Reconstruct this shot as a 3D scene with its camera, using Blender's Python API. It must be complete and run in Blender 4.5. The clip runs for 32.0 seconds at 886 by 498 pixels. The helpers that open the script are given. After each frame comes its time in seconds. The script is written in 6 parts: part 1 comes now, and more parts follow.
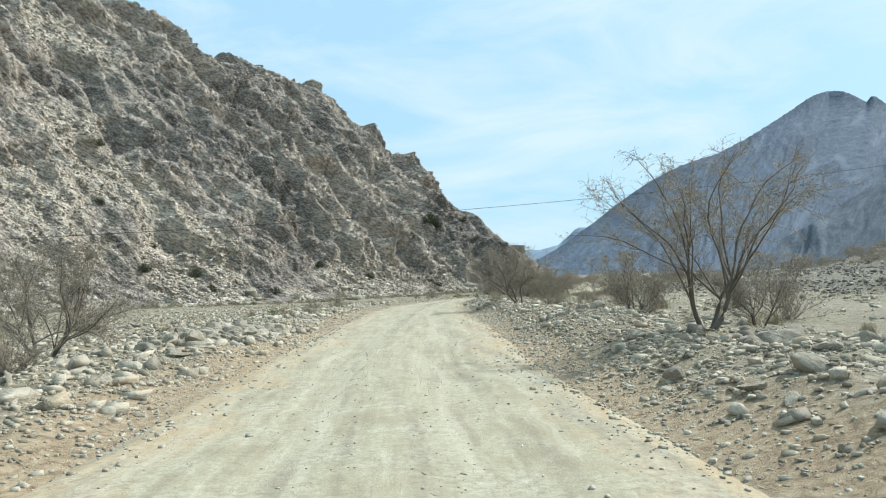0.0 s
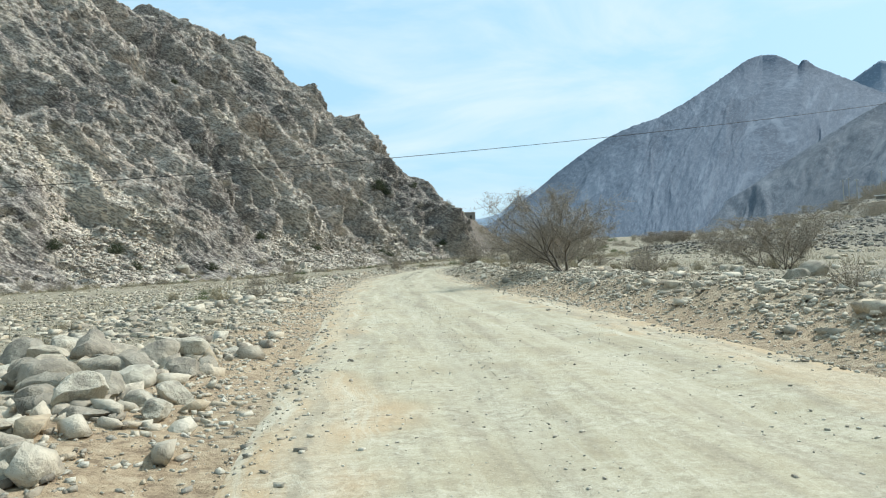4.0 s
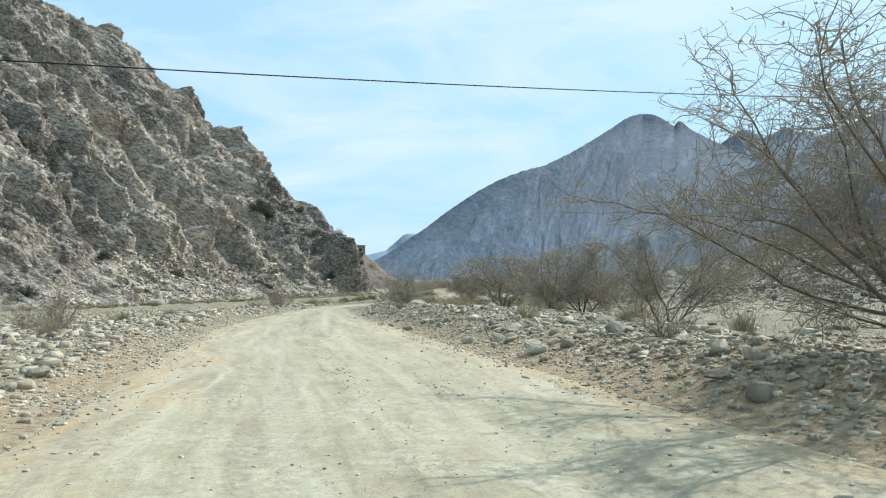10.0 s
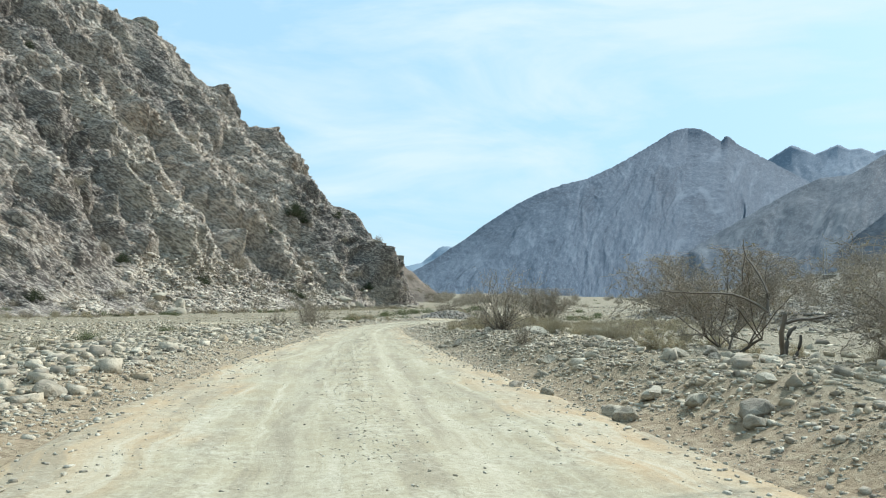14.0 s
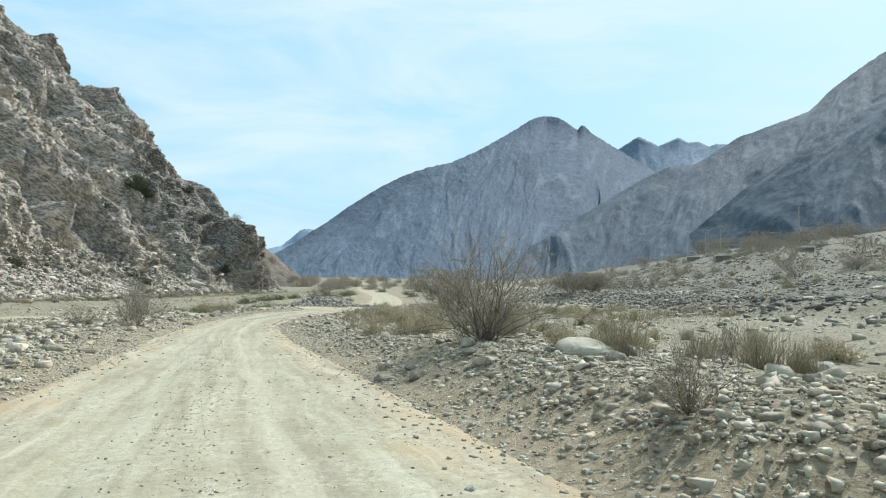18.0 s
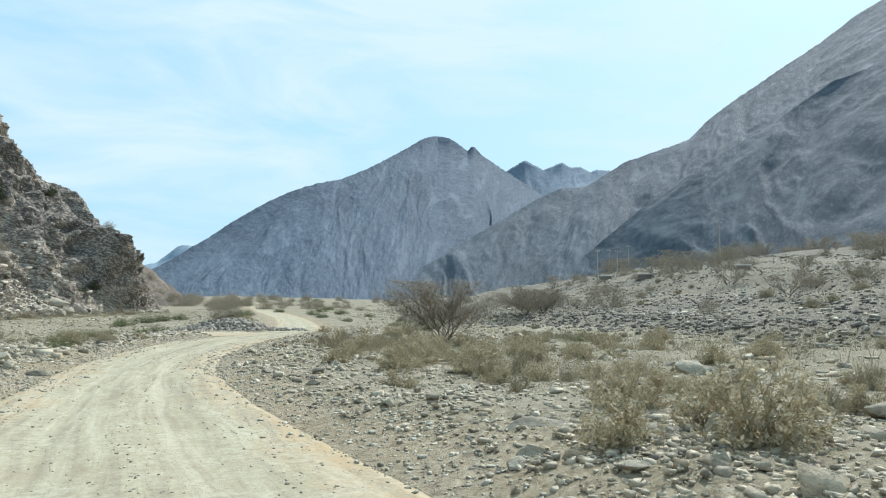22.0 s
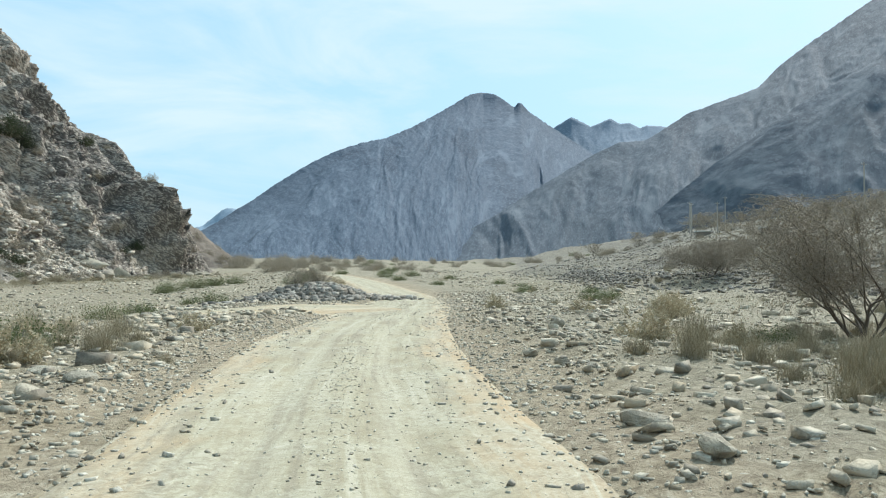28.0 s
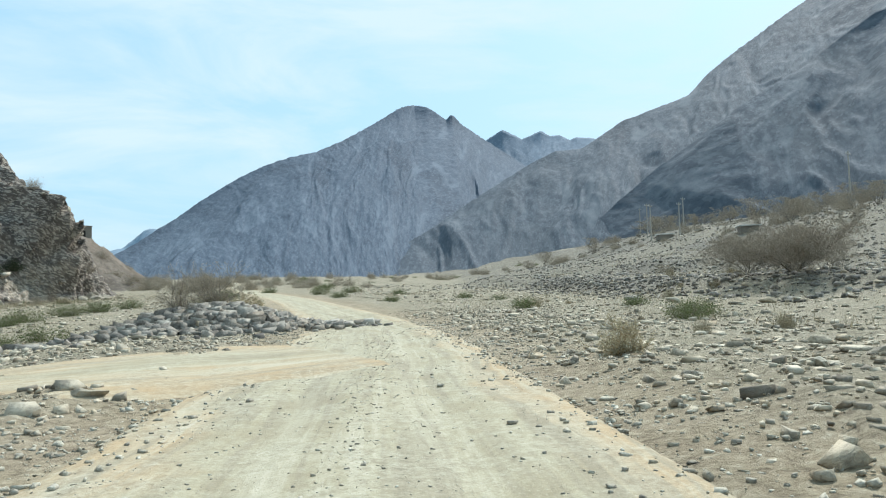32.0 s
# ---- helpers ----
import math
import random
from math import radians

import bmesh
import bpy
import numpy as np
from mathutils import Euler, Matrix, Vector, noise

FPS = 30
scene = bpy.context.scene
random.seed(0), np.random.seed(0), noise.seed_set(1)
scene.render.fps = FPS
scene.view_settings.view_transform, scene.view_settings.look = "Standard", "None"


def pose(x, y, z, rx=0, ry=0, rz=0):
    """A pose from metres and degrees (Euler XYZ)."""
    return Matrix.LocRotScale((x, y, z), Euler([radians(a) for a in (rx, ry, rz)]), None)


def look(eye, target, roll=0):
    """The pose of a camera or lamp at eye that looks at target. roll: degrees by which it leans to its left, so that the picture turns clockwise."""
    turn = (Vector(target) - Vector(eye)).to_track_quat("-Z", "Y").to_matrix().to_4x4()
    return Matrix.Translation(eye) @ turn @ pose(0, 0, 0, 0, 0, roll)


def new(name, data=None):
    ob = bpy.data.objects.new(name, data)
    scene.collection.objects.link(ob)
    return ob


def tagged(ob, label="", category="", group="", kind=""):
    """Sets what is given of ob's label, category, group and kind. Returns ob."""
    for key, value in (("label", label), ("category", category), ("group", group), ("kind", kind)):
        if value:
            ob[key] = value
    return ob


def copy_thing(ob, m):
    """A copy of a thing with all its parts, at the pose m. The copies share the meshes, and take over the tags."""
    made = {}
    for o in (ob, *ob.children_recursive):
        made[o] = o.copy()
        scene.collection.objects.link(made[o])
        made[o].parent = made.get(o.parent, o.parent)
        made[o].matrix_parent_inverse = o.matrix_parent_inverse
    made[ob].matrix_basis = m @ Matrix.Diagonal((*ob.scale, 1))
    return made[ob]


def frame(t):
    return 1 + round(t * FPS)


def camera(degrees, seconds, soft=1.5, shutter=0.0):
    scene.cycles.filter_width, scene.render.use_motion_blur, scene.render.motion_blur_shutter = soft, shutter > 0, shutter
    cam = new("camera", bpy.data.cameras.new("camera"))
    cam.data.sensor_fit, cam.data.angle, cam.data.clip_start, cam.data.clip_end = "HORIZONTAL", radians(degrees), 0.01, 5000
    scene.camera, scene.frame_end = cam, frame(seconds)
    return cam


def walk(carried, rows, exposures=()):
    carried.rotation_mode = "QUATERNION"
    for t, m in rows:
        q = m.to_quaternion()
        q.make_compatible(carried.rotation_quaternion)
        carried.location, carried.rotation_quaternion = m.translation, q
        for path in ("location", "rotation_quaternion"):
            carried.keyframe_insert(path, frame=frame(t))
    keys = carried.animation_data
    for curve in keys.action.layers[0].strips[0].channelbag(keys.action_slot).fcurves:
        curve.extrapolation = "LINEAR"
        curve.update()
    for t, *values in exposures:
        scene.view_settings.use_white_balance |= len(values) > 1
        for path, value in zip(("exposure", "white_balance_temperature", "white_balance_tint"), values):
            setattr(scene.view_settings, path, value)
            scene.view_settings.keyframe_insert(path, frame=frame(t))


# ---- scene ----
# the camera: seconds, place, heading (degrees clockwise from +y), tilt, lean to the right
cam = camera(64.57, 32.0, soft=1.15)
ROWS = [
    (0.0, 0.00, -0.00, 1.43, 4.68, 3.26, 1.44),
    (0.5, -0.25, 1.58, 1.43, 4.02, 3.71, 1.05),
    (1.0, -0.59, 3.17, 1.38, 3.15, 3.59, 1.44),
    (1.5, -0.82, 4.71, 1.36, 2.68, 2.98, 2.34),
    (2.0, -1.10, 6.51, 1.35, 3.08, 2.21, 3.22),
    (2.5, -1.36, 8.39, 1.33, 4.53, 1.52, 3.51),
    (3.0, -1.54, 10.14, 1.32, 6.26, 1.19, 3.48),
    (3.5, -1.65, 11.85, 1.31, 7.93, 0.97, 3.13),
    (4.0, -1.70, 13.45, 1.31, 9.37, 0.68, 3.08),
    (4.5, -1.68, 15.18, 1.30, 10.76, -0.13, 3.31),
    (6.5, -1.63, 23.75, 1.17, 14.73, -2.71, 2.43),
    (7.0, -1.42, 25.57, 1.18, 16.07, -0.05, 0.38),
    (7.5, -1.21, 27.18, 1.17, 17.43, 1.63, -0.87),
    (8.0, -0.99, 28.80, 1.18, 19.15, 2.58, -1.04),
    (8.5, -0.75, 30.37, 1.20, 20.60, 2.89, -0.46),
    (9.0, -0.49, 31.99, 1.21, 21.50, 2.95, 0.15),
    (9.5, -0.20, 33.82, 1.21, 20.93, 3.05, 0.69),
    (10.0, 0.07, 35.71, 1.26, 19.08, 3.49, 0.53),
    (10.5, 0.34, 37.63, 1.30, 16.81, 4.09, 0.16),
    (11.0, 0.56, 39.41, 1.32, 15.21, 4.75, -0.49),
    (11.5, 0.78, 41.20, 1.31, 14.25, 5.30, -1.24),
    (12.0, 0.99, 43.12, 1.37, 14.02, 5.51, -2.00),
    (12.5, 1.19, 44.83, 1.41, 14.02, 5.43, -2.29),
    (13.0, 1.33, 46.48, 1.42, 14.01, 5.27, -2.04),
    (13.5, 1.50, 48.02, 1.42, 14.49, 4.99, -1.43),
    (14.0, 1.68, 49.73, 1.45, 16.25, 4.59, -0.89),
    (14.5, 1.81, 51.48, 1.49, 19.18, 4.06, -0.70),
    (15.0, 2.02, 53.08, 1.49, 22.05, 3.84, -0.73),
    (15.5, 2.43, 54.53, 1.48, 24.43, 3.77, -0.70),
    (17.5, 3.47, 59.69, 1.55, 27.38, 3.53, -0.33),
    (18.0, 3.70, 61.44, 1.56, 27.54, 3.38, -0.42),
    (18.5, 3.89, 63.01, 1.55, 27.89, 3.42, -0.50),
    (19.0, 4.16, 64.88, 1.51, 28.59, 3.80, -0.59),
    (19.5, 4.39, 66.57, 1.47, 29.50, 4.52, -0.68),
    (20.0, 4.60, 68.05, 1.47, 30.60, 5.53, -0.76),
    (20.5, 4.88, 69.69, 1.52, 31.50, 6.52, -0.98),
    (21.0, 5.15, 71.48, 1.56, 32.61, 7.08, -1.04),
    (21.5, 5.39, 73.31, 1.54, 34.50, 6.19, -0.85),
    (22.0, 5.70, 75.07, 1.51, 36.89, 5.07, -0.43),
    (22.5, 5.94, 76.83, 1.50, 38.75, 4.19, -0.44),
    (23.0, 6.12, 78.49, 1.47, 39.63, 3.63, -0.47),
    (23.5, 6.43, 80.40, 1.43, 39.20, 3.28, -0.69),
    (24.0, 6.77, 82.11, 1.41, 37.28, 3.68, -0.74),
    (24.5, 7.07, 83.74, 1.39, 34.46, 4.73, -0.56),
    (25.0, 7.36, 85.36, 1.41, 31.22, 6.76, -0.17),
    (25.5, 7.89, 86.90, 1.46, 27.96, 9.41, -0.23),
    (27.5, 9.79, 92.89, 1.47, 32.26, 3.10, 0.99),
    (28.0, 10.32, 94.38, 1.38, 33.62, 1.93, -0.13),
    (28.5, 10.90, 95.97, 1.28, 34.85, 1.28, -1.47),
    (29.0, 11.57, 97.60, 1.20, 35.46, 1.29, -2.12),
    (29.5, 12.38, 99.32, 1.17, 35.67, 1.64, -1.76),
    (30.0, 13.27, 101.00, 1.15, 35.53, 2.21, -0.80),
    (30.5, 14.26, 102.96, 1.18, 35.75, 2.76, 0.20),
    (31.0, 15.37, 104.90, 1.19, 36.41, 3.05, 1.00),
    (31.5, 16.56, 106.79, 1.14, 37.56, 3.13, 1.54),
    (32.0, 17.76, 108.62, 1.11, 39.06, 3.12, 1.71),
]

def aim(x, y, z, heading, tilt, lean):
    a, b = radians(heading), radians(tilt)
    way = Vector((math.sin(a) * math.cos(b), math.cos(a) * math.cos(b), math.sin(b)))
    return look(Vector((x, y, z)), Vector((x, y, z)) + way * 10, -lean)


walk(cam, [(r[0], aim(*r[1:])) for r in ROWS], [(0.0, 0.0, 6080, 6), (32.0, 0.0, 6080, 6)])

# ---- light ----
SUN_AZ, SUN_EL = 70.0, 46.0
SUN_WAY = Vector((math.sin(radians(SUN_AZ)) * math.cos(radians(SUN_EL)), math.cos(radians(SUN_AZ)) * math.cos(radians(SUN_EL)), math.sin(radians(SUN_EL))))
sun = new("sun", bpy.data.lights.new("sun", "SUN"))
sun.data.energy, sun.data.angle, sun.data.color = 5.0, radians(0.6), (1.0, 0.965, 0.905)
sun.matrix_world = look(SUN_WAY * 50, (0, 0, 0))

world = bpy.data.worlds.new("sky")
scene.world = world
world.use_nodes = True
wn, wl = world.node_tree.nodes, world.node_tree.links
wn.clear()
sky = wn.new("ShaderNodeTexSky")
sky.sky_type, sky.sun_disc = "NISHITA", False
sky.sun_elevation, sky.sun_rotation = radians(SUN_EL), radians(SUN_AZ)
sky.air_density, sky.dust_density, sky.ozone_density = 1.0, 2.5, 1.5
coord = wn.new("ShaderNodeTexCoord")
stretch = wn.new("ShaderNodeMapping")
stretch.inputs["Scale"].default_value = (1.5, 1.5, 5.0)
stretch.inputs["Rotation"].default_value = (0.15, 0.3, 0.5)
cirrus = wn.new("ShaderNodeTexNoise")
cirrus.inputs["Scale"].default_value, cirrus.inputs["Detail"].default_value, cirrus.inputs["Roughness"].default_value = 1.7, 7.0, 0.58
cirrus.inputs["Distortion"].default_value = 0.5
cover = wn.new("ShaderNodeMapRange")
cover.inputs["From Min"].default_value, cover.inputs["From Max"].default_value = 0.44, 0.64
cover.inputs["To Max"].default_value = 0.85
strength = wn.new("ShaderNodeVectorMath")
strength.operation = "SCALE"
strength.inputs["Scale"].default_value = 0.14
haze = wn.new("ShaderNodeMix")
haze.data_type = "RGBA"
haze.inputs["Factor"].default_value = 0.78
haze.inputs["B"].default_value = (0.56, 0.86, 1.05, 1)
cloud = wn.new("ShaderNodeMix")
cloud.data_type = "RGBA"
cloud.inputs["B"].default_value = (0.80, 0.93, 0.98, 1)
back = wn.new("ShaderNodeBackground")
out = wn.new("ShaderNodeOutputWorld")
wl.new(coord.outputs["Generated"], stretch.inputs["Vector"])
wl.new(stretch.outputs["Vector"], cirrus.inputs["Vector"])
wl.new(cirrus.outputs["Fac"], cover.inputs["Value"])
wl.new(sky.outputs["Color"], strength.inputs["Vector"])
wl.new(strength.outputs["Vector"], haze.inputs["A"])
wl.new(haze.outputs["Result"], cloud.inputs["A"])
wl.new(cover.outputs["Result"], cloud.inputs["Factor"])
wl.new(cloud.outputs["Result"], back.inputs["Color"])
wl.new(back.outputs["Background"], out.inputs["Surface"])


# ---- materials ----
def material(name, rough=0.9):
    m = bpy.data.materials.new(name)
    m.use_nodes = True
    n = m.node_tree.nodes
    b = n["Principled BSDF"]
    b.inputs["Roughness"].default_value = rough
    b.inputs["Specular IOR Level"].default_value = 0.25
    return m, n, m.node_tree.links, b


def ramp(n, links, source, stops):
    r = n.new("ShaderNodeValToRGB")
    e = r.color_ramp.elements
    while len(e) < len(stops):
        e.new(0.5)
    for k, (at, c) in enumerate(stops):
        e[k].position, e[k].color = at, (*c, 1)
    links.new(source, r.inputs["Fac"])
    return r.outputs["Color"]


def noise_node(n, links, vec, scale, detail=5, rough=0.55, distort=0.0):
    t = n.new("ShaderNodeTexNoise")
    t.inputs["Scale"].default_value, t.inputs["Detail"].default_value = scale, detail
    t.inputs["Roughness"].default_value, t.inputs["Distortion"].default_value = rough, distort
    links.new(vec, t.inputs["Vector"])
    return t.outputs["Fac"]


def cells_node(n, links, vec, scale, feature="F1", out="Distance"):
    t = n.new("ShaderNodeTexVoronoi")
    t.feature = feature
    t.inputs["Scale"].default_value = scale
    links.new(vec, t.inputs["Vector"])
    return t.outputs[out]


def mixed(n, links, fac, a, b, mode="MIX"):
    m = n.new("ShaderNodeMix")
    m.data_type, m.blend_type = "RGBA", mode
    for key, v in (("Factor", fac), ("A", a), ("B", b)):
        if hasattr(v, "links"):
            links.new(v, m.inputs[key])
        else:
            m.inputs[key].default_value = v if key == "Factor" else (*v, 1)
    return m.outputs["Result"]


def remap(n, links, v, a, b, c=0.0, d=1.0):
    m = n.new("ShaderNodeMapRange")
    for key, x in (("From Min", a), ("From Max", b), ("To Min", c), ("To Max", d)):
        m.inputs[key].default_value = x
    links.new(v, m.inputs["Value"])
    return m.outputs["Result"]


def bumped(n, links, b, height, dist, strength=1.0, below=None, raised=False):
    k = n.new("ShaderNodeBump")
    k.invert = raised
    k.inputs["Distance"].default_value, k.inputs["Strength"].default_value = dist, strength
    links.new(height, k.inputs["Height"])
    if below:
        links.new(below, k.inputs["Normal"])
    links.new(k.outputs["Normal"], b.inputs["Normal"])
    return k.outputs["Normal"]


def place(n):
    return n.new("ShaderNodeNewGeometry").outputs["Position"]


def tilted(n, links, vec, scale, rot):
    m = n.new("ShaderNodeMapping")
    m.inputs["Scale"].default_value, m.inputs["Rotation"].default_value = scale, [radians(a) for a in rot]
    links.new(vec, m.inputs["Vector"])
    return m.outputs["Vector"]


def axes(n, links, vec, rows):
    """Coordinates along three leaning axes, each already scaled."""
    c = n.new("ShaderNodeCombineXYZ")
    for k, row in enumerate(rows):
        d = n.new("ShaderNodeVectorMath")
        d.operation = "DOT_PRODUCT"
        d.inputs[1].default_value = row
        links.new(vec, d.inputs[0])
        links.new(d.outputs["Value"], c.inputs[k])
    return c.outputs["Vector"]


def grey_of(n, links, colour):
    g = n.new("ShaderNodeRGBToBW")
    links.new(colour, g.inputs["Color"])
    return g.outputs["Val"]


def cliff_material():
    """Slabby rock that leans with the slope: dark weathered outcrops, painted shade on spur and buttress, pale broken
    debris, rusty stains.
    """
    m, n, links, b = material("cliff_rock", 0.92)
    p = place(n)
    slabs = axes(n, links, p, [(0.256, 0.313, -0.294), (-0.54, 0.45, 0.0), (0.783, 0.954, 1.699)])
    kind = n.new("ShaderNodeAttribute")
    kind.attribute_name = "debris"
    big = noise_node(n, links, p, 0.035, 4, 0.6, 0.5)
    rust = noise_node(n, links, p, 0.09, 5, 0.62, 0.7)
    mid_n = noise_node(n, links, slabs, 0.34, 8, 0.72, 0.5)
    fine = noise_node(n, links, slabs, 1.7, 7, 0.75, 0.3)
    cell = grey_of(n, links, cells_node(n, links, slabs, 0.6, "F1", "Color"))
    chip = grey_of(n, links, cells_node(n, links, slabs, 1.5, "F1", "Color"))
    grit = grey_of(n, links, cells_node(n, links, slabs, 3.8, "F1", "Color"))
    hard = ramp(n, links, mid_n, [(0.36, (0.24, 0.192, 0.158)), (0.5, (0.58, 0.475, 0.372)), (0.64, (0.88, 0.75, 0.595))])
    loose = ramp(n, links, mid_n, [(0.36, (0.48, 0.39, 0.278)), (0.5, (0.79, 0.665, 0.49)), (0.64, (0.90, 0.79, 0.615))])
    col = mixed(n, links, kind.outputs["Fac"], hard, loose)
    col = mixed(n, links, remap(n, links, rust, 0.5, 0.66, 0, 0.55), col, (0.55, 0.41, 0.29))
    col = mixed(n, links, remap(n, links, big, 0.52, 0.6, 0, 0.35), col, (0.15, 0.14, 0.13))
    # mask of dark weathered rock and of shade painted on spur and buttress
    dark = n.new("ShaderNodeAttribute")
    dark.attribute_name = "varnish_shade"
    col = mixed(n, links, remap(n, links, cell, 0.32, 0.52, 0.4, 0), col, (0.15, 0.137, 0.122))
    col = mixed(n, links, remap(n, links, chip, 0.6, 0.72, 0, 0.5), col, (0.72, 0.665, 0.575))
    col = mixed(n, links, remap(n, links, dark.outputs["Fac"], 0, 1, 0, 0.92), col, ramp(n, links, mid_n, [(0.38, (0.07, 0.058, 0.053)), (0.5, (0.152, 0.128, 0.113)), (0.64, (0.34, 0.295, 0.25))]))
    col = mixed(n, links, remap(n, links, chip, 0.42, 0.3, 0, 0.6), col, (0.13, 0.118, 0.104))
    col = mixed(n, links, remap(n, links, grit, 0.6, 0.7, 0, 0.45), col, (0.78, 0.70, 0.58))
    col = mixed(n, links, remap(n, links, grit, 0.42, 0.32, 0, 0.6), col, (0.11, 0.096, 0.084))
    col = mixed(n, links, remap(n, links, fine, 0.42, 0.32, 0, 0.4), col, (0.12, 0.11, 0.098))
    links.new(col, b.inputs["Base Color"])
    nb = bumped(n, links, b, cell, 1.0, 0.8)
    nb = bumped(n, links, b, chip, 0.5, 0.9, nb)
    nb = bumped(n, links, b, grit, 0.2, 0.9, nb)
    bumped(n, links, b, fine, 0.28, 0.9, nb)
    return m


def rock_material(name, dark, mid, pale, warm, grain=1.0, flank=True):
    """Jointed mountain rock seen far off: gullied faces, streaks of pale debris, dark outcrops and rusty patches."""
    m, n, links, b = material(name, 0.92)
    if flank:
        at = n.new("ShaderNodeAttribute")
        at.attribute_name = "flank"
        p = at.outputs["Vector"]
    else:
        p = place(n)
    fall = axes(n, links, p, [(grain, -0.55 * grain, 0), (0.2 * grain, 0.75 * grain, 0), (0, 0, grain)])
    joint = axes(n, links, p, [(grain, 0.3 * grain, 0), (-0.3 * grain, 1.6 * grain, 0), (0, 0, grain)])
    big = noise_node(n, links, p, 0.014 * grain, 4, 0.6, 0.6)
    streaks = noise_node(n, links, fall, 0.035, 8, 0.68, 0.6)
    mid_n = noise_node(n, links, joint, 0.16, 9, 0.78, 0.4)
    fine = noise_node(n, links, joint, 0.9, 6, 0.75)
    chip = grey_of(n, links, cells_node(n, links, joint, 0.75, "F1", "Color"))
    col = ramp(n, links, mid_n, [(0.34, dark), (0.5, mid), (0.68, pale)])
    col = mixed(n, links, remap(n, links, big, 0.5, 0.62, 0, 0.5), col, warm)
    col = mixed(n, links, remap(n, links, big, 0.48, 0.38, 0, 0.65), col, [0.85 * v for v in dark])
    col = mixed(n, links, remap(n, links, streaks, 0.55, 0.63, 0, 0.75), col, pale)
    col = mixed(n, links, remap(n, links, streaks, 0.46, 0.36, 0, 0.45), col, [0.85 * v for v in dark])
    col = mixed(n, links, remap(n, links, chip, 0.70, 0.78, 0, 0.5), col, pale)
    col = mixed(n, links, remap(n, links, fine, 0.45, 0.32, 0, 0.45), col, [0.8 * v for v in dark])
    links.new(col, b.inputs["Base Color"])
    nb = bumped(n, links, b, mid_n, 1.0 / grain, 0.18)
    bumped(n, links, b, fine, 0.5 / grain, 0.3, nb)
    return m


M_CLIFF = cliff_material()
M_HILL = rock_material("shoulder_rock", (0.075, 0.062, 0.05), (0.135, 0.11, 0.086), (0.22, 0.185, 0.148), (0.155, 0.115, 0.08), 3.0, False)
# distance haze is painted into these four rock colours as a blue tint
M_MOUNT = rock_material("haze_blue_rock", (0.047, 0.067, 0.097), (0.07, 0.095, 0.13), (0.135, 0.165, 0.205), (0.08, 0.103, 0.137), 0.9)
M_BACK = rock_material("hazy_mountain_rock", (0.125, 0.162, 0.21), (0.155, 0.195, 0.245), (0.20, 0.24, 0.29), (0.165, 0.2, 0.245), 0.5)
M_SLOPE = rock_material("haze_grey_rock", (0.052, 0.066, 0.085), (0.075, 0.091, 0.112), (0.14, 0.158, 0.177), (0.086, 0.097, 0.11), 1.1)
M_FAR = rock_material("haze_pale_rock", (0.22, 0.29, 0.36), (0.26, 0.33, 0.40), (0.30, 0.36, 0.43), (0.27, 0.33, 0.39), 0.1)


def ground_material():
    m, n, links, b = material("stony_ground", 0.95)
    p = place(n)
    large = noise_node(n, links, p, 0.07, 5, 0.6, 0.5)
    mid_n = noise_node(n, links, p, 0.8, 8, 0.7)
    fine = noise_node(n, links, p, 7.0, 6, 0.78, 0.6)
    grit = noise_node(n, links, p, 26.0, 4, 0.8)
    col = ramp(n, links, mid_n, [(0.32, (0.19, 0.15, 0.105)), (0.52, (0.285, 0.238, 0.172)), (0.7, (0.40, 0.346, 0.262))])
    col = mixed(n, links, remap(n, links, large, 0.42, 0.58, 0, 0.4), col, (0.45, 0.41, 0.325))
    col = mixed(n, links, remap(n, links, fine, 0.54, 0.62, 0, 0.6), col, (0.50, 0.455, 0.365))
    col = mixed(n, links, remap(n, links, fine, 0.46, 0.38, 0, 0.6), col, (0.155, 0.125, 0.09))
    col = mixed(n, links, remap(n, links, grit, 0.56, 0.66, 0, 0.5), col, (0.54, 0.50, 0.41))
    col = mixed(n, links, remap(n, links, grit, 0.44, 0.34, 0, 0.6), col, (0.13, 0.105, 0.078))
    # grey-brown cover of withered herbs and silt
    herb = noise_node(n, links, p, 0.22, 6, 0.7, 0.4)
    col = mixed(n, links, remap(n, links, herb, 0.38, 0.54, 0.45, 0.9), col, ramp(n, links, fine, [(0.36, (0.12, 0.1, 0.066)), (0.5, (0.245, 0.212, 0.142)), (0.66, (0.38, 0.338, 0.245))]))
    # ruddy soil pushed aside along the road
    soil = n.new("ShaderNodeAttribute")
    soil.attribute_name = "verge"
    col = mixed(n, links, remap(n, links, soil.outputs["Fac"], 0, 1, 0, 0.7), col, ramp(n, links, fine, [(0.36, (0.22, 0.145, 0.088)), (0.5, (0.42, 0.302, 0.182)), (0.66, (0.52, 0.40, 0.26))]))
    # dark desert crust on the old terrace
    worn = n.new("ShaderNodeAttribute")
    worn.attribute_name = "worn"
    crust = ramp(n, links, fine, [(0.38, (0.07, 0.062, 0.05)), (0.5, (0.135, 0.12, 0.095)), (0.64, (0.30, 0.272, 0.215))])
    col = mixed(n, links, remap(n, links, worn.outputs["Fac"], 0, 1, 0, 0.85), col, crust)
    links.new(col, b.inputs["Base Color"])
    nb = bumped(n, links, b, mid_n, 0.06, 0.4)
    nb = bumped(n, links, b, fine, 0.07, 0.7, nb)
    bumped(n, links, b, grit, 0.015, 0.8, nb)
    return m


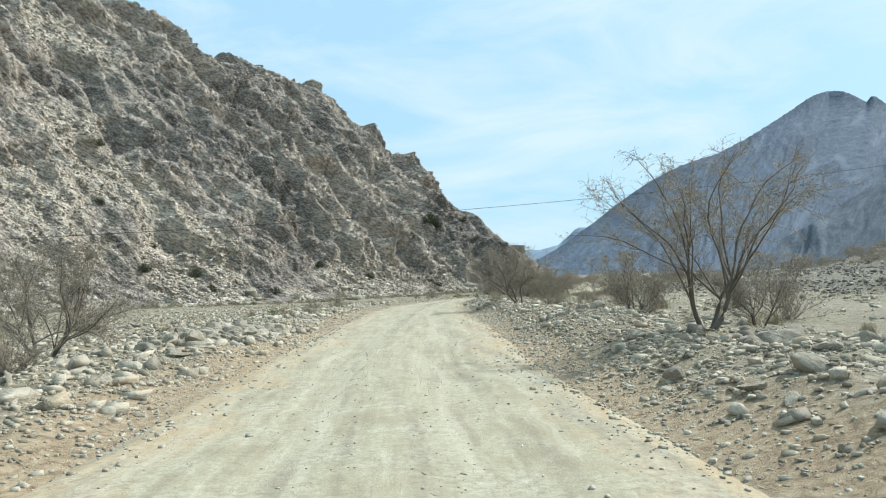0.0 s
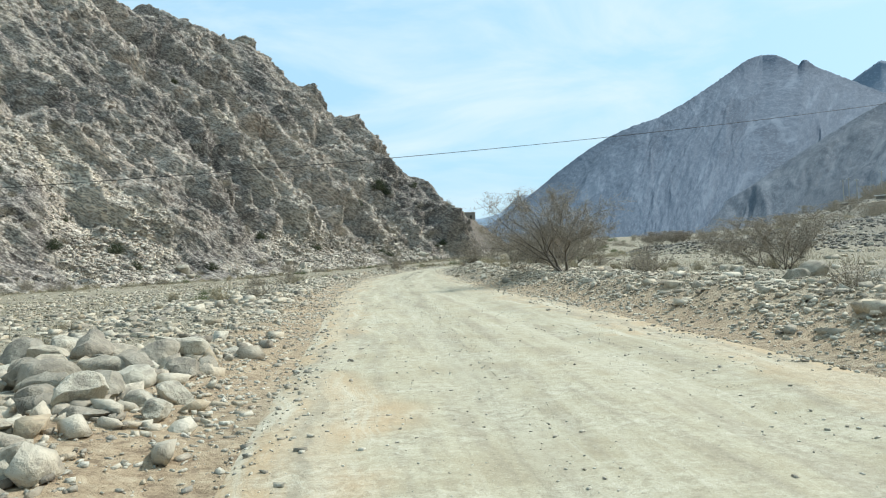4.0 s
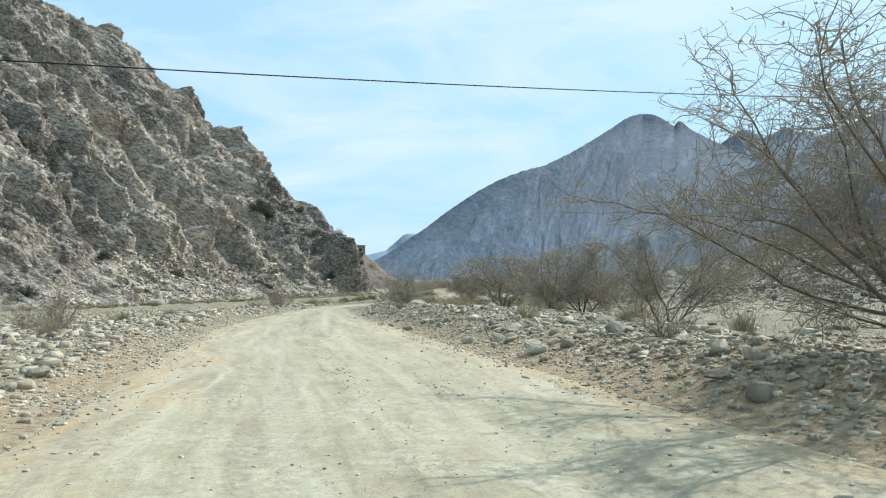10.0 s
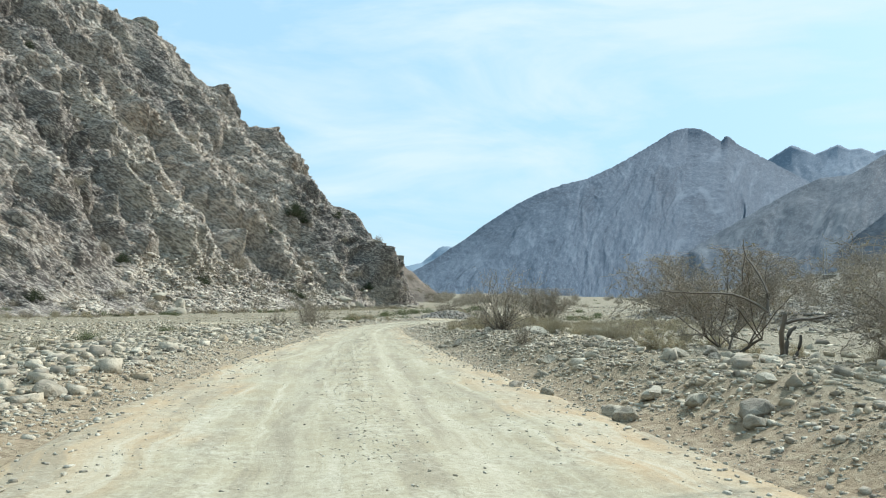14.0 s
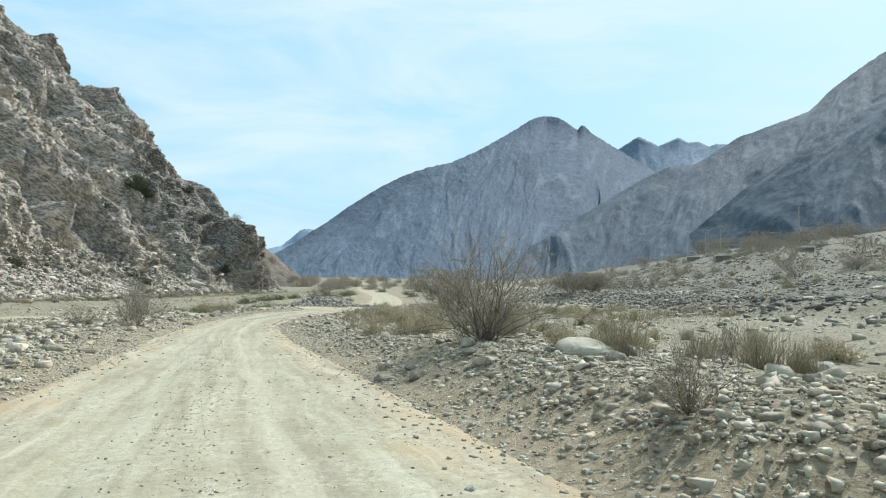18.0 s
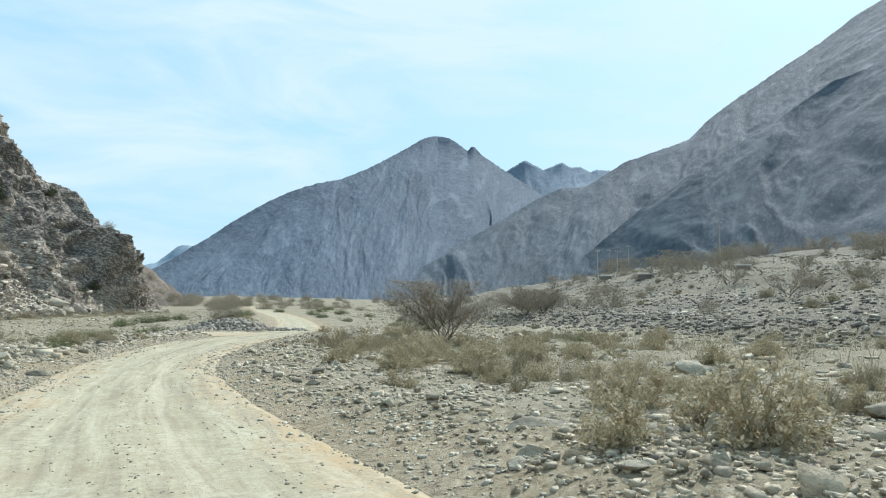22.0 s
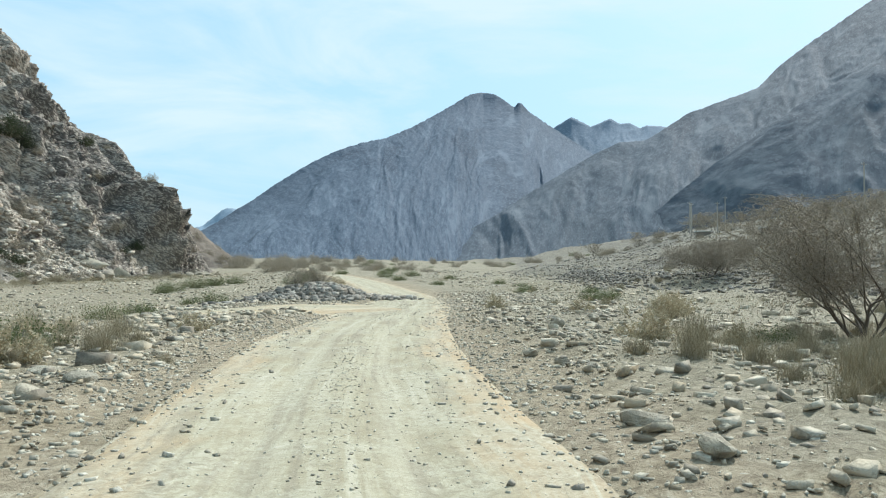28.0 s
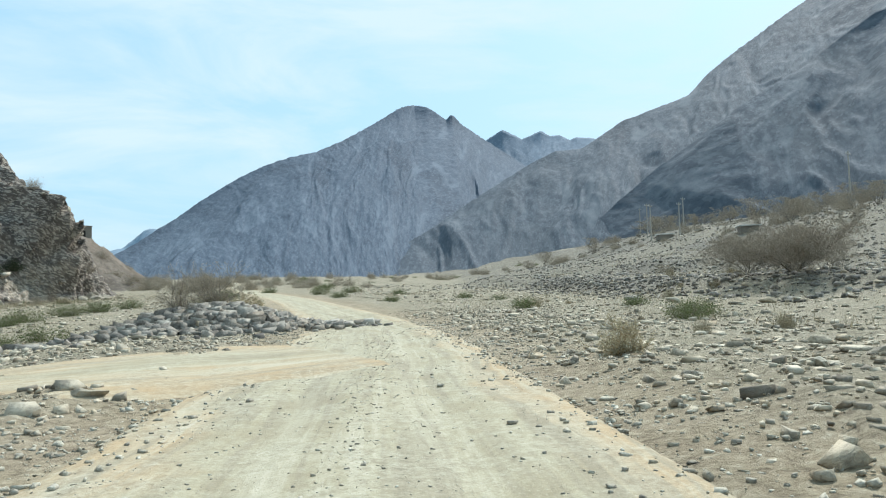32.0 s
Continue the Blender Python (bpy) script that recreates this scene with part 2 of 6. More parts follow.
def road_material():
    m, n, links, b = material("packed_gravel", 0.95)
    p = place(n)
    a = n.new("ShaderNodeAttribute")
    a.attribute_name = "across"
    wob = noise_node(n, links, p, 0.35, 4, 0.6)
    mid_n = noise_node(n, links, p, 1.1, 6, 0.65)
    fine = noise_node(n, links, p, 22.0, 5, 0.75)
    peb = noise_node(n, links, p, 9.0, 5, 0.8, 0.5)
    grit = noise_node(n, links, p, 38.0, 4, 0.8)
    col = ramp(n, links, mid_n, [(0.3, (0.32, 0.268, 0.172)), (0.5, (0.40, 0.35, 0.235)), (0.7, (0.47, 0.42, 0.295))])
    # ruddy loose soil pushed to the edges, pale compacted tracks, gravel left between them
    off = n.new("ShaderNodeMath")
    off.operation = "ABSOLUTE"
    links.new(a.outputs["Fac"], off.inputs[0])
    wander = n.new("ShaderNodeMath")
    wander.operation = "MULTIPLY_ADD"
    wander.inputs[1].default_value = 1.0
    links.new(wob, wander.inputs[0])
    links.new(off.outputs[0], wander.inputs[2])
    col = mixed(n, links, remap(n, links, wander.outputs[0], 1.1, 1.3, 0, 0.85), col, (0.46, 0.318, 0.175))
    col = mixed(n, links, remap(n, links, wander.outputs[0], 1.48, 1.7, 0, 0.6), col, ramp(n, links, peb, [(0.38, (0.15, 0.12, 0.085)), (0.5, (0.31, 0.255, 0.18)), (0.64, (0.47, 0.42, 0.33))]))
    wave = n.new("ShaderNodeMath")
    wave.operation = "PINGPONG"
    wave.inputs[1].default_value = 0.27
    links.new(off.outputs[0], wave.inputs[0])
    col = mixed(n, links, remap(n, links, wave.outputs[0], 0.17, 0.25, 0, 0.4), col, (0.48, 0.435, 0.325))
    # streaks that traffic draws along the road
    lane = n.new("ShaderNodeAttribute")
    lane.attribute_name = "lane"
    streak = noise_node(n, links, lane.outputs["Vector"], 1.0, 6, 0.65, 0.3)
    col = mixed(n, links, remap(n, links, streak, 0.5, 0.38, 0, 0.8), col, (0.27, 0.23, 0.16))
    col = mixed(n, links, remap(n, links, streak, 0.54, 0.66, 0, 0.8), col, (0.54, 0.49, 0.37))
    grey = ramp(n, links, peb, [(0.36, (0.20, 0.172, 0.122)), (0.5, (0.39, 0.35, 0.255)), (0.66, (0.56, 0.52, 0.41))])
    col = mixed(n, links, remap(n, links, mid_n, 0.42, 0.62, 0.15, 0.6), col, grey)
    col = mixed(n, links, remap(n, links, grit, 0.56, 0.68, 0, 0.5), col, (0.54, 0.50, 0.39))
    col = mixed(n, links, remap(n, links, grit, 0.43, 0.32, 0, 0.6), col, (0.20, 0.168, 0.115))
    col = mixed(n, links, remap(n, links, fine, 0.42, 0.3, 0, 0.6), col, (0.24, 0.20, 0.14))
    links.new(col, b.inputs["Base Color"])
    nb = bumped(n, links, b, peb, 0.02, 0.6)
    nb = bumped(n, links, b, mid_n, 0.012, 0.4, nb)
    bumped(n, links, b, fine, 0.010, 0.8, nb)
    return m


def stone_material(name, tones, island=False):
    m, n, links, b = material(name, 0.88)
    tex = n.new("ShaderNodeTexCoord").outputs["Object"] if not island else place(n)
    pick = n.new("ShaderNodeNewGeometry").outputs["Random Per Island"] if island else n.new("ShaderNodeObjectInfo").outputs["Random"]
    col = ramp(n, links, pick, [(k / (len(tones) - 1), c) for k, c in enumerate(tones)])
    blot = noise_node(n, links, tex, 3.0, 6, 0.65)
    fine = noise_node(n, links, tex, 22.0, 4, 0.7)
    col = mixed(n, links, remap(n, links, blot, 0.45, 0.66, 0, 0.3), col, (0.52, 0.485, 0.405))
    col = mixed(n, links, remap(n, links, blot, 0.48, 0.34, 0, 0.65), col, (0.17, 0.148, 0.118))
    col = mixed(n, links, remap(n, links, fine, 0.45, 0.3, 0, 0.5), col, (0.17, 0.15, 0.125))
    links.new(col, b.inputs["Base Color"])
    nb = bumped(n, links, b, blot, 0.07, 0.9)
    bumped(n, links, b, fine, 0.012, 0.6, nb)
    return m


M_GROUND = ground_material()
M_ROAD = road_material()
TONES = [(0.18, 0.152, 0.113), (0.38, 0.33, 0.245), (0.54, 0.478, 0.365), (0.42, 0.33, 0.215), (0.57, 0.50, 0.38), (0.29, 0.243, 0.175)]
DARKER = [(0.11, 0.10, 0.087), (0.19, 0.173, 0.147), (0.28, 0.255, 0.215), (0.22, 0.182, 0.138), (0.44, 0.405, 0.34), (0.16, 0.146, 0.127)]
PALE = [(0.18, 0.155, 0.117), (0.37, 0.33, 0.248), (0.48, 0.43, 0.33), (0.29, 0.25, 0.187), (0.43, 0.37, 0.27), (0.24, 0.208, 0.16)]
M_STONE = stone_material("river_stone", PALE)
M_GRAVEL = stone_material("loose_gravel", TONES, True)
M_PEBBLE = stone_material("road_pebble", [(0.22, 0.192, 0.145), (0.40, 0.362, 0.28), (0.52, 0.482, 0.385), (0.33, 0.285, 0.205), (0.58, 0.54, 0.44), (0.30, 0.27, 0.21)], True)
# stone tones darkened to paint in the shade of the bank's face
M_BANK = stone_material("bank_shade_stone", [(0.07, 0.063, 0.055), (0.12, 0.108, 0.093), (0.18, 0.163, 0.14), (0.14, 0.118, 0.092), (0.30, 0.275, 0.232), (0.10, 0.09, 0.08)], True)
M_VARNISH = stone_material("dark_varnished_stone", DARKER, True)
M_DEBRIS = stone_material("mountain_debris", [(0.15, 0.128, 0.105), (0.40, 0.345, 0.272), (0.58, 0.51, 0.41), (0.27, 0.232, 0.188), (0.66, 0.595, 0.485), (0.19, 0.165, 0.14)], True)


def plant_material(name, a, c, rough=0.8, thin=0.0):
    """Bark, twigs or, with thin above zero, leaves that let some light through."""
    m, n, links, b = material(name, rough)
    pick = n.new("ShaderNodeNewGeometry").outputs["Random Per Island"]
    col = ramp(n, links, pick, [(0.0, a), (1.0, c)])
    col = mixed(n, links, remap(n, links, noise_node(n, links, place(n), 6.0, 3), 0.35, 0.65, 0, 0.35), col, [0.6 * v for v in a])
    links.new(col, b.inputs["Base Color"])
    if thin:
        t = n.new("ShaderNodeBsdfTranslucent")
        links.new(col, t.inputs["Color"])
        mix = n.new("ShaderNodeMixShader")
        mix.inputs["Fac"].default_value = thin
        links.new(b.outputs["BSDF"], mix.inputs[1])
        links.new(t.outputs["BSDF"], mix.inputs[2])
        links.new(mix.outputs["Shader"], n["Material Output"].inputs["Surface"])
    return m


M_BARK = plant_material("grey_bark", (0.13, 0.11, 0.088), (0.22, 0.185, 0.148))
M_TWIG = plant_material("dry_twig", (0.25, 0.212, 0.162), (0.40, 0.345, 0.27))
M_LEAF = plant_material("sparse_leaf", (0.29, 0.25, 0.15), (0.42, 0.36, 0.225), thin=0.4)
M_PALETWIG = plant_material("pale_scrub_twig", (0.26, 0.225, 0.17), (0.38, 0.335, 0.26))
M_DRY = plant_material("dry_leaf", (0.43, 0.375, 0.245), (0.60, 0.535, 0.385), thin=0.35)
M_DRYTWIG = plant_material("yellowed_twig", (0.36, 0.29, 0.17), (0.48, 0.40, 0.25))
M_SCRUB = plant_material("pale_scrub", (0.27, 0.235, 0.175), (0.41, 0.365, 0.28), thin=0.3)
M_GREEN = plant_material("green_leaf", (0.105, 0.13, 0.055), (0.20, 0.22, 0.10), thin=0.35)
M_OLIVE = plant_material("olive_leaf", (0.05, 0.062, 0.033), (0.10, 0.11, 0.058), thin=0.3)
M_STRAW = plant_material("straw", (0.40, 0.345, 0.225), (0.60, 0.53, 0.385), thin=0.3)


def plain(name, col, rough=0.7, dirt=0.3):
    m, n, links, b = material(name, rough)
    w = noise_node(n, links, place(n), 2.5, 5)
    links.new(mixed(n, links, remap(n, links, w, 0.4, 0.7, 0, dirt), col, [0.5 * v for v in col]), b.inputs["Base Color"])
    return m


M_CABLE = plain("black_cable", (0.02, 0.02, 0.022), 0.6)
M_POST = plain("weathered_pole", (0.42, 0.39, 0.34))
M_ROOF = plain("white_sheet_roof", (0.75, 0.74, 0.70), 0.5)
M_BLOCK = plain("stone_masonry", (0.24, 0.215, 0.18), 0.9)
# near-black panel colour that paints the shade inside doors and windows
M_DARK = plain("opening_shade", (0.03, 0.028, 0.025), 0.9)


# ---- meshes ----
def rnd(ix, iy, seed):
    """A repeatable random number in 0..1 for each lattice point."""
    h = (ix.astype(np.int64) * 374761393 + iy.astype(np.int64) * 668265263 + seed * 974634541) & 0xFFFFFFFF
    h = ((h ^ (h >> 13)) * 1274126177) & 0xFFFFFFFF
    h = ((h ^ (h >> 16)) * 2246822519) & 0xFFFFFFFF
    return ((h ^ (h >> 15)) & 0xFFFFFF) / 16777215.0


def vnoise(x, y, seed=0):
    ix, iy = np.floor(x), np.floor(y)
    fx, fy = x - ix, y - iy
    fx, fy = fx * fx * fx * (fx * (fx * 6 - 15) + 10), fy * fy * fy * (fy * (fy * 6 - 15) + 10)
    a, b = rnd(ix, iy, seed), rnd(ix + 1, iy, seed)
    c, d = rnd(ix, iy + 1, seed), rnd(ix + 1, iy + 1, seed)
    return (a + (b - a) * fx) * (1 - fy) + (c + (d - c) * fx) * fy - 0.5


def fbm(x, y, octaves=4, seed=0, gain=0.5):
    total, amp = np.zeros_like(x, dtype=float), 1.0
    for k in range(octaves):
        total += amp * vnoise(x * 2.03**k + 17.3 * k, y * 2.03**k - 9.1 * k, seed + k)
        amp *= gain
    return total


def ridged(x, y, octaves=4, seed=0):
    total, amp = np.zeros_like(x, dtype=float), 1.0
    for k in range(octaves):
        total += amp * (1 - 4 * np.abs(vnoise(x * 2.1**k + 5.7 * k, y * 2.1**k + 3.1 * k, seed + k)))
        amp *= 0.5
    return total


def blocks(x, y, seed=0):
    """A tilted random facet per cell, and the distance to the cell's border."""
    ix, iy = np.floor(x), np.floor(y)
    best, second = np.full(x.shape, 9.0), np.full(x.shape, 9.0)
    value = np.zeros_like(x, dtype=float)
    lean = np.zeros_like(x, dtype=float)
    for dx in (-1, 0, 1):
        for dy in (-1, 0, 1):
            jx, jy = ix + dx, iy + dy
            d = np.hypot(jx + rnd(jx, jy, seed) - x, jy + rnd(jx, jy, seed + 7) - y)
            near = d < best
            second = np.where(near, best, np.minimum(second, d))
            value = np.where(near, rnd(jx, jy, seed + 13), value)
            tip = (x - jx - 0.5) * (rnd(jx, jy, seed + 17) - 0.5) + (y - jy - 0.5) * (rnd(jx, jy, seed + 19) - 0.5)
            lean = np.where(near, tip, lean)
            best = np.where(near, d, best)
    return value - 0.5 + 1.5 * lean, second - best


def smooth(a, b, x):
    t = np.clip((x - a) / (b - a), 0, 1)
    return t * t * (3 - 2 * t)


def mesh_of(name, verts, faces, mat, shade=False):
    """A mesh from numpy arrays of vertices and equal-sided faces."""
    verts, faces = np.asarray(verts, dtype=np.float32), np.asarray(faces, dtype=np.int32)
    me = bpy.data.meshes.new(name)
    me.vertices.add(len(verts))
    me.vertices.foreach_set("co", verts.ravel())
    k = faces.shape[1]
    me.loops.add(faces.size)
    me.loops.foreach_set("vertex_index", faces.ravel())
    me.polygons.add(len(faces))
    me.polygons.foreach_set("loop_start", np.arange(0, faces.size, k, dtype=np.int32))
    me.update(calc_edges=True)
    me.validate()
    if shade:
        me.polygons.foreach_set("use_smooth", np.ones(len(faces), dtype=bool))
    me.materials.append(mat)
    return me


def sheet_faces(rows, cols):
    i = np.arange(rows - 1)[:, None] * cols + np.arange(cols - 1)[None, :]
    return np.stack([i, i + 1, i + cols + 1, i + cols], -1).reshape(-1, 4)


def sheet(name, X, Y, Z, mat, shade=True):
    return mesh_of(name, np.stack([X, Y, Z], -1).reshape(-1, 3), sheet_faces(*X.shape), mat, shade)


# ---- the plan: road line, berms, terrace ----
LINE_Y = np.array([-400, -60, -10, 6, 14, 22, 31, 40, 46, 54, 60, 68, 75, 80, 86, 92, 97, 102, 108, 116, 121, 130, 140, 151, 165, 180, 200, 230, 330, 900], float)
LINE_X = np.array([-6, -1.5, -0.1, -0.1, 0.1, 0.65, 1.2, 1.5, 2.0, 2.75, 3.4, 4.6, 6.0, 6.9, 8.1, 9.7, 11.5, 13.9, 17.2, 22.4, 26.0, 31.4, 36.4, 41.5, 47.5, 53.5, 60.5, 70, 105, 330], float)


def line_x(y):
    return (np.interp(y - 2.5, LINE_Y, LINE_X) + 2 * np.interp(y, LINE_Y, LINE_X) + np.interp(y + 2.5, LINE_Y, LINE_X)) / 4


def lean_of(y):
    return 1 / np.sqrt(1 + ((line_x(y + 3) - line_x(y - 3)) / 6) ** 2)


def half_width(y):
    return np.interp(y, [-10, 10, 30, 60, 70, 76, 80, 86, 92, 97, 102, 108, 150, 230], [2.6, 2.6, 3.0, 3.25, 2.75, 2.45, 2.25, 1.95, 1.75, 1.75, 1.85, 2.0, 2.3, 2.4])


def lateral(x, y):
    return (x - line_x(y)) * lean_of(y)


def bank_shift(y):
    """How far the terrace steps back from the road."""
    return np.interp(y, [0, 25, 40, 53, 70, 85, 100, 115, 130, 150, 170, 200, 300], [28, 24, 19, 12, 7, 5, 6, 2, -2, 4, 10, 18, 60])


def profile(y):
    """The valley floor along its length: a slight dip past the side track, then a long rise to the mountain's foot."""
    return np.interp(y, [-400, 108, 118, 130, 150, 180, 220, 260, 320, 400, 900], [0, 0, -0.1, -0.24, -0.2, 0.3, 1.1, 2.7, 5.2, 8.0, 14.0])


def ground_z(x, y, rough=True):
    """Height of the valley floor: road bed, stony berms, bank and terrace."""
    x, y = np.asarray(x, float), np.asarray(y, float)
    d, hw = lateral(x, y), half_width(y)
    right = np.interp(y, [-60, 0, 26, 41, 58, 72, 80, 90, 105, 130], [0.5, 0.52, 0.58, 0.45, 0.62, 0.6, 0.28, 0.08, 0.16, 0.1])
    left = np.interp(y, [-60, 0, 40, 75, 100, 130], [0.22, 0.22, 0.2, 0.16, 0.12, 0.1])
    z = right * smooth(hw, hw + 2.0, d) * (1 - 0.75 * smooth(hw + 3.5, hw + 9, d))
    z += left * smooth(hw, hw + 1.4, -d) * (1 - smooth(hw + 2.5, hw + 7, -d)) - 0.45 * smooth(hw + 3, hw + 14, -d)
    reach = d - bank_shift(y) + 4 * fbm(x * 0.05, y * 0.05, 3, 27) * smooth(10, 18, d)
    bank = np.interp(reach, [9, 15, 18.6, 21.6, 26, 33, 36, 48, 60, 72, 95, 140, 300], [0, 0.3, 0.5, 1.55, 1.75, 2.1, 3.2, 4.7, 8.0, 10.6, 14.2, 19, 28])
    z += bank * np.interp(y, [60, 110, 150], [0.72, 0.8, 1.0]) + profile(y)
    # heap of cleared stones with a bush on it, at the side track
    z += 0.8 * np.exp(-(((x - 26.6) / 3.0) ** 2 + ((y - 132.6) / 2.2) ** 2))
    if rough:
        off = smooth(hw - 0.2, hw + 1.2, np.abs(d))
        z += off * (0.16 * fbm(x * 0.35, y * 0.35, 4, 3) + 0.10 * fbm(x * 1.7, y * 1.7, 3, 9))
        z += smooth(18, 40, d) * 0.7 * fbm(x * 0.12, y * 0.12, 4, 21)
        z += smooth(40, 90, np.abs(d)) * 1.2 * fbm(x * 0.03, y * 0.03, 3, 31)
    return z


def bed_z(x, y):
    """The running surface of the road, a little over the ground sheet."""
    d, hw = lateral(x, y), half_width(y)
    u = d / hw
    z = 0.03 + 0.014 * fbm(x * 0.4, y * 0.25, 3, 5) + 0.006 * fbm(x * 2.2, y * 1.4, 3, 15)
    z -= 0.03 * np.exp(-(((np.abs(u) - 0.36) / 0.12) ** 2)) - 0.015 * np.exp(-((u / 0.12) ** 2))
    return z + profile(y) - 0.12 * smooth(0.94, 1.12, np.abs(u))


def spaced(parts):
    return np.concatenate([np.arange(a, b, s) for a, b, s in parts])


far = np.concatenate([spaced([(14.3, 46, 0.55)]), 46 + np.cumsum(0.7 * 1.13 ** np.arange(0, 52))])
far = far[far < 2600]
D = np.concatenate([-far[::-1] + 2, spaced([(-12, 14, 0.24)]), far])
up = 150 + np.cumsum(0.4 * 1.07 ** np.arange(0, 90))
Yv = np.concatenate([-(8 + np.cumsum(0.6 * 1.16 ** np.arange(0, 38)))[::-1], spaced([(-8, 150, 0.3)]), up[up < 2800]])
YY, DD = np.meshgrid(Yv, D, indexing="ij")
XX = line_x(YY) + DD / lean_of(YY)
ZZ = ground_z(XX, YY) - 0.10 * (1 - smooth(0.86, 1.0, np.abs(DD) / half_width(YY)))
gm = sheet("ground", XX, YY, ZZ, M_GROUND)
worn = smooth(17, 22, DD - bank_shift(YY)) * (0.65 + 0.35 * smooth(-0.12, 0.1, fbm(XX * 0.05, YY * 0.05, 4, 33)))
verge = np.interp(YY, [48, 72], [1.0, 0.4]) * np.exp(-(((np.abs(DD) - half_width(YY) - 0.5 - 0.8 * fbm(XX * 0.3, YY * 0.3, 3, 36)) / 1.2) ** 2))
gm.attributes.new("verge", "FLOAT", "POINT").data.foreach_set("value", verge.ravel().astype(np.float32))
gm.attributes.new("worn", "FLOAT", "POINT").data.foreach_set("value", worn.ravel().astype(np.float32))
ground = tagged(new("ground", gm), "stony valley floor of pale gravel and sand", "ground", kind="structure")

Yr = np.concatenate([spaced([(-30, 150, 0.22)]), 150 + np.cumsum(0.25 * 1.02 ** np.arange(0, 130))])
U = np.linspace(-1.14, 1.14, 41)
YY, UU = np.meshgrid(Yr, U, indexing="ij")
edge = half_width(YY) * (1 + 0.13 * fbm(YY * 0.4, np.sign(UU) * 4.0, 5, 44, 0.65))
XX = line_x(YY) + UU * edge / lean_of(YY)
me = sheet("road", XX, YY, bed_z(XX, YY), M_ROAD)
me.attributes.new("across", "FLOAT", "POINT").data.foreach_set("value", UU.ravel().astype(np.float32))
me.attributes.new("lane", "FLOAT_VECTOR", "POINT").data.foreach_set("vector", np.stack([UU * 9, YY * 0.22, 0 * YY], -1).ravel().astype(np.float32))
road = tagged(new("road", me), "pale beige dirt road of packed gravel with wheel tracks", "road", kind="structure")

# side track of sand that leaves the road before the heap of stones
S, V = np.meshgrid(np.linspace(0, 1, 40), np.linspace(-1.1, 1.1, 17), indexing="ij")
XX = 24.5 - 26 * S + V * 0.6
YY = 120.6 - 4.6 * S + 1.5 * S * S + V * (3.3 - 1.2 * S)
zz = ground_z(XX, YY, False) + 0.08 - 0.16 * smooth(0.8, 1.1, np.abs(V)) + 0.03 * fbm(XX, YY, 3, 61)
me = sheet("side_track", XX, YY, zz, M_ROAD)
me.attributes.new("across", "FLOAT", "POINT").data.foreach_set("value", (0.55 + 0.55 * np.abs(V)).ravel().astype(np.float32))
me.attributes.new("lane", "FLOAT_VECTOR", "POINT").data.foreach_set("vector", np.stack([V * 5, S * 4, 0 * S], -1).ravel().astype(np.float32))
tagged(new("side_track", me), "sandy side track joining the dirt road", "road", kind="structure")

# ---- the rock face beside the valley ----
FOOT, ALONG, INTO = np.array([36.0, 220.0]), np.array([0.634, 0.773]), np.array([-0.773, 0.634])


def face_height(s, w):
    crest = np.interp(s, [-260, -150, -100, -83, -62, -40, -12, 20, 60], [130, 110, 86.5, 82.5, 78.5, 77.5, 71, 54, 40])
    rise = np.interp(w, [-12, -5, 0, 5, 12, 24, 40, 64, 120], [-4, -0.6, 1.2, 4.6, 14.6, 30.5, 49.5, 78, 140])
    h = crest - np.logaddexp(0, (crest - rise) / 5.0) * 5.0
    h = crest - (crest - h) * 1.0 - 0.12 * np.clip(w - 85, 0, None)
    spur = np.interp(s, [2, 9, 13, 17, 21, 26], [15.5, 12.5, 10.5, 8.5, 5, 0]) * smooth(-1.5, 5.5, w) * smooth(-17, -9, s)
    h = np.maximum(h, np.where(w > -0.5, spur + 0.35 * w, -9))
    end = np.interp(w, [-8, 0, 10, 21, 38, 64, 80, 120], [20, 23, 24, 19.8, 7.2, -26, -56, -90])
    past = np.clip(s - end, 0, None)
    return h - np.interp(w, [0, 12, 30], [1.5, 1.8, 2.4]) * past * smooth(0, 4, past)


s = spaced([(-300, -170, 2.0), (-170, 24, 0.3), (24, 70, 1.2)])
w = spaced([(-8, -3, 0.6), (-3, 76, 0.28), (76, 140, 1.6)])
SS, WW = np.meshgrid(s, w, indexing="ij")
# shift the foot in and out, then break the face into leaning slabs, buttresses and gullies
ws = WW + 5.0 * fbm(SS * 0.035, WW * 0.02, 3, 70) * smooth(0, 10, WW) + 1.6 * ridged(SS * 0.06 + WW * 0.045, WW * 0.02, 3, 77) * smooth(-2, 12, WW) - 1.2
H = face_height(SS, ws) + 8.0 * np.exp(-(((SS + 5) / 6) ** 2 + ((WW - 24) / 6) ** 2)) + 3.0 * np.exp(-(((SS - 13) / 6) ** 2 + ((WW - 17) / 5) ** 2)) + 4.0 * np.exp(-(((SS + 22) / 6) ** 2 + ((WW - 56) / 8) ** 2))
a = radians(-48)
p, q = SS * math.cos(a) + H * math.sin(a), -SS * math.sin(a) + H * math.cos(a)
p, q = p + 3.0 * fbm(SS * 0.08, H * 0.08, 4, 81), q + 3.0 * fbm(SS * 0.08 + 40, H * 0.08, 4, 82)
v0, c0 = blocks(p / 17.0, q / 8.0, 80)
vb, cb = blocks(p / 34.0, q / 13.0, 79)
v1, c1 = blocks(p / 9.0, q / 2.8, 83)
a = radians(-36)
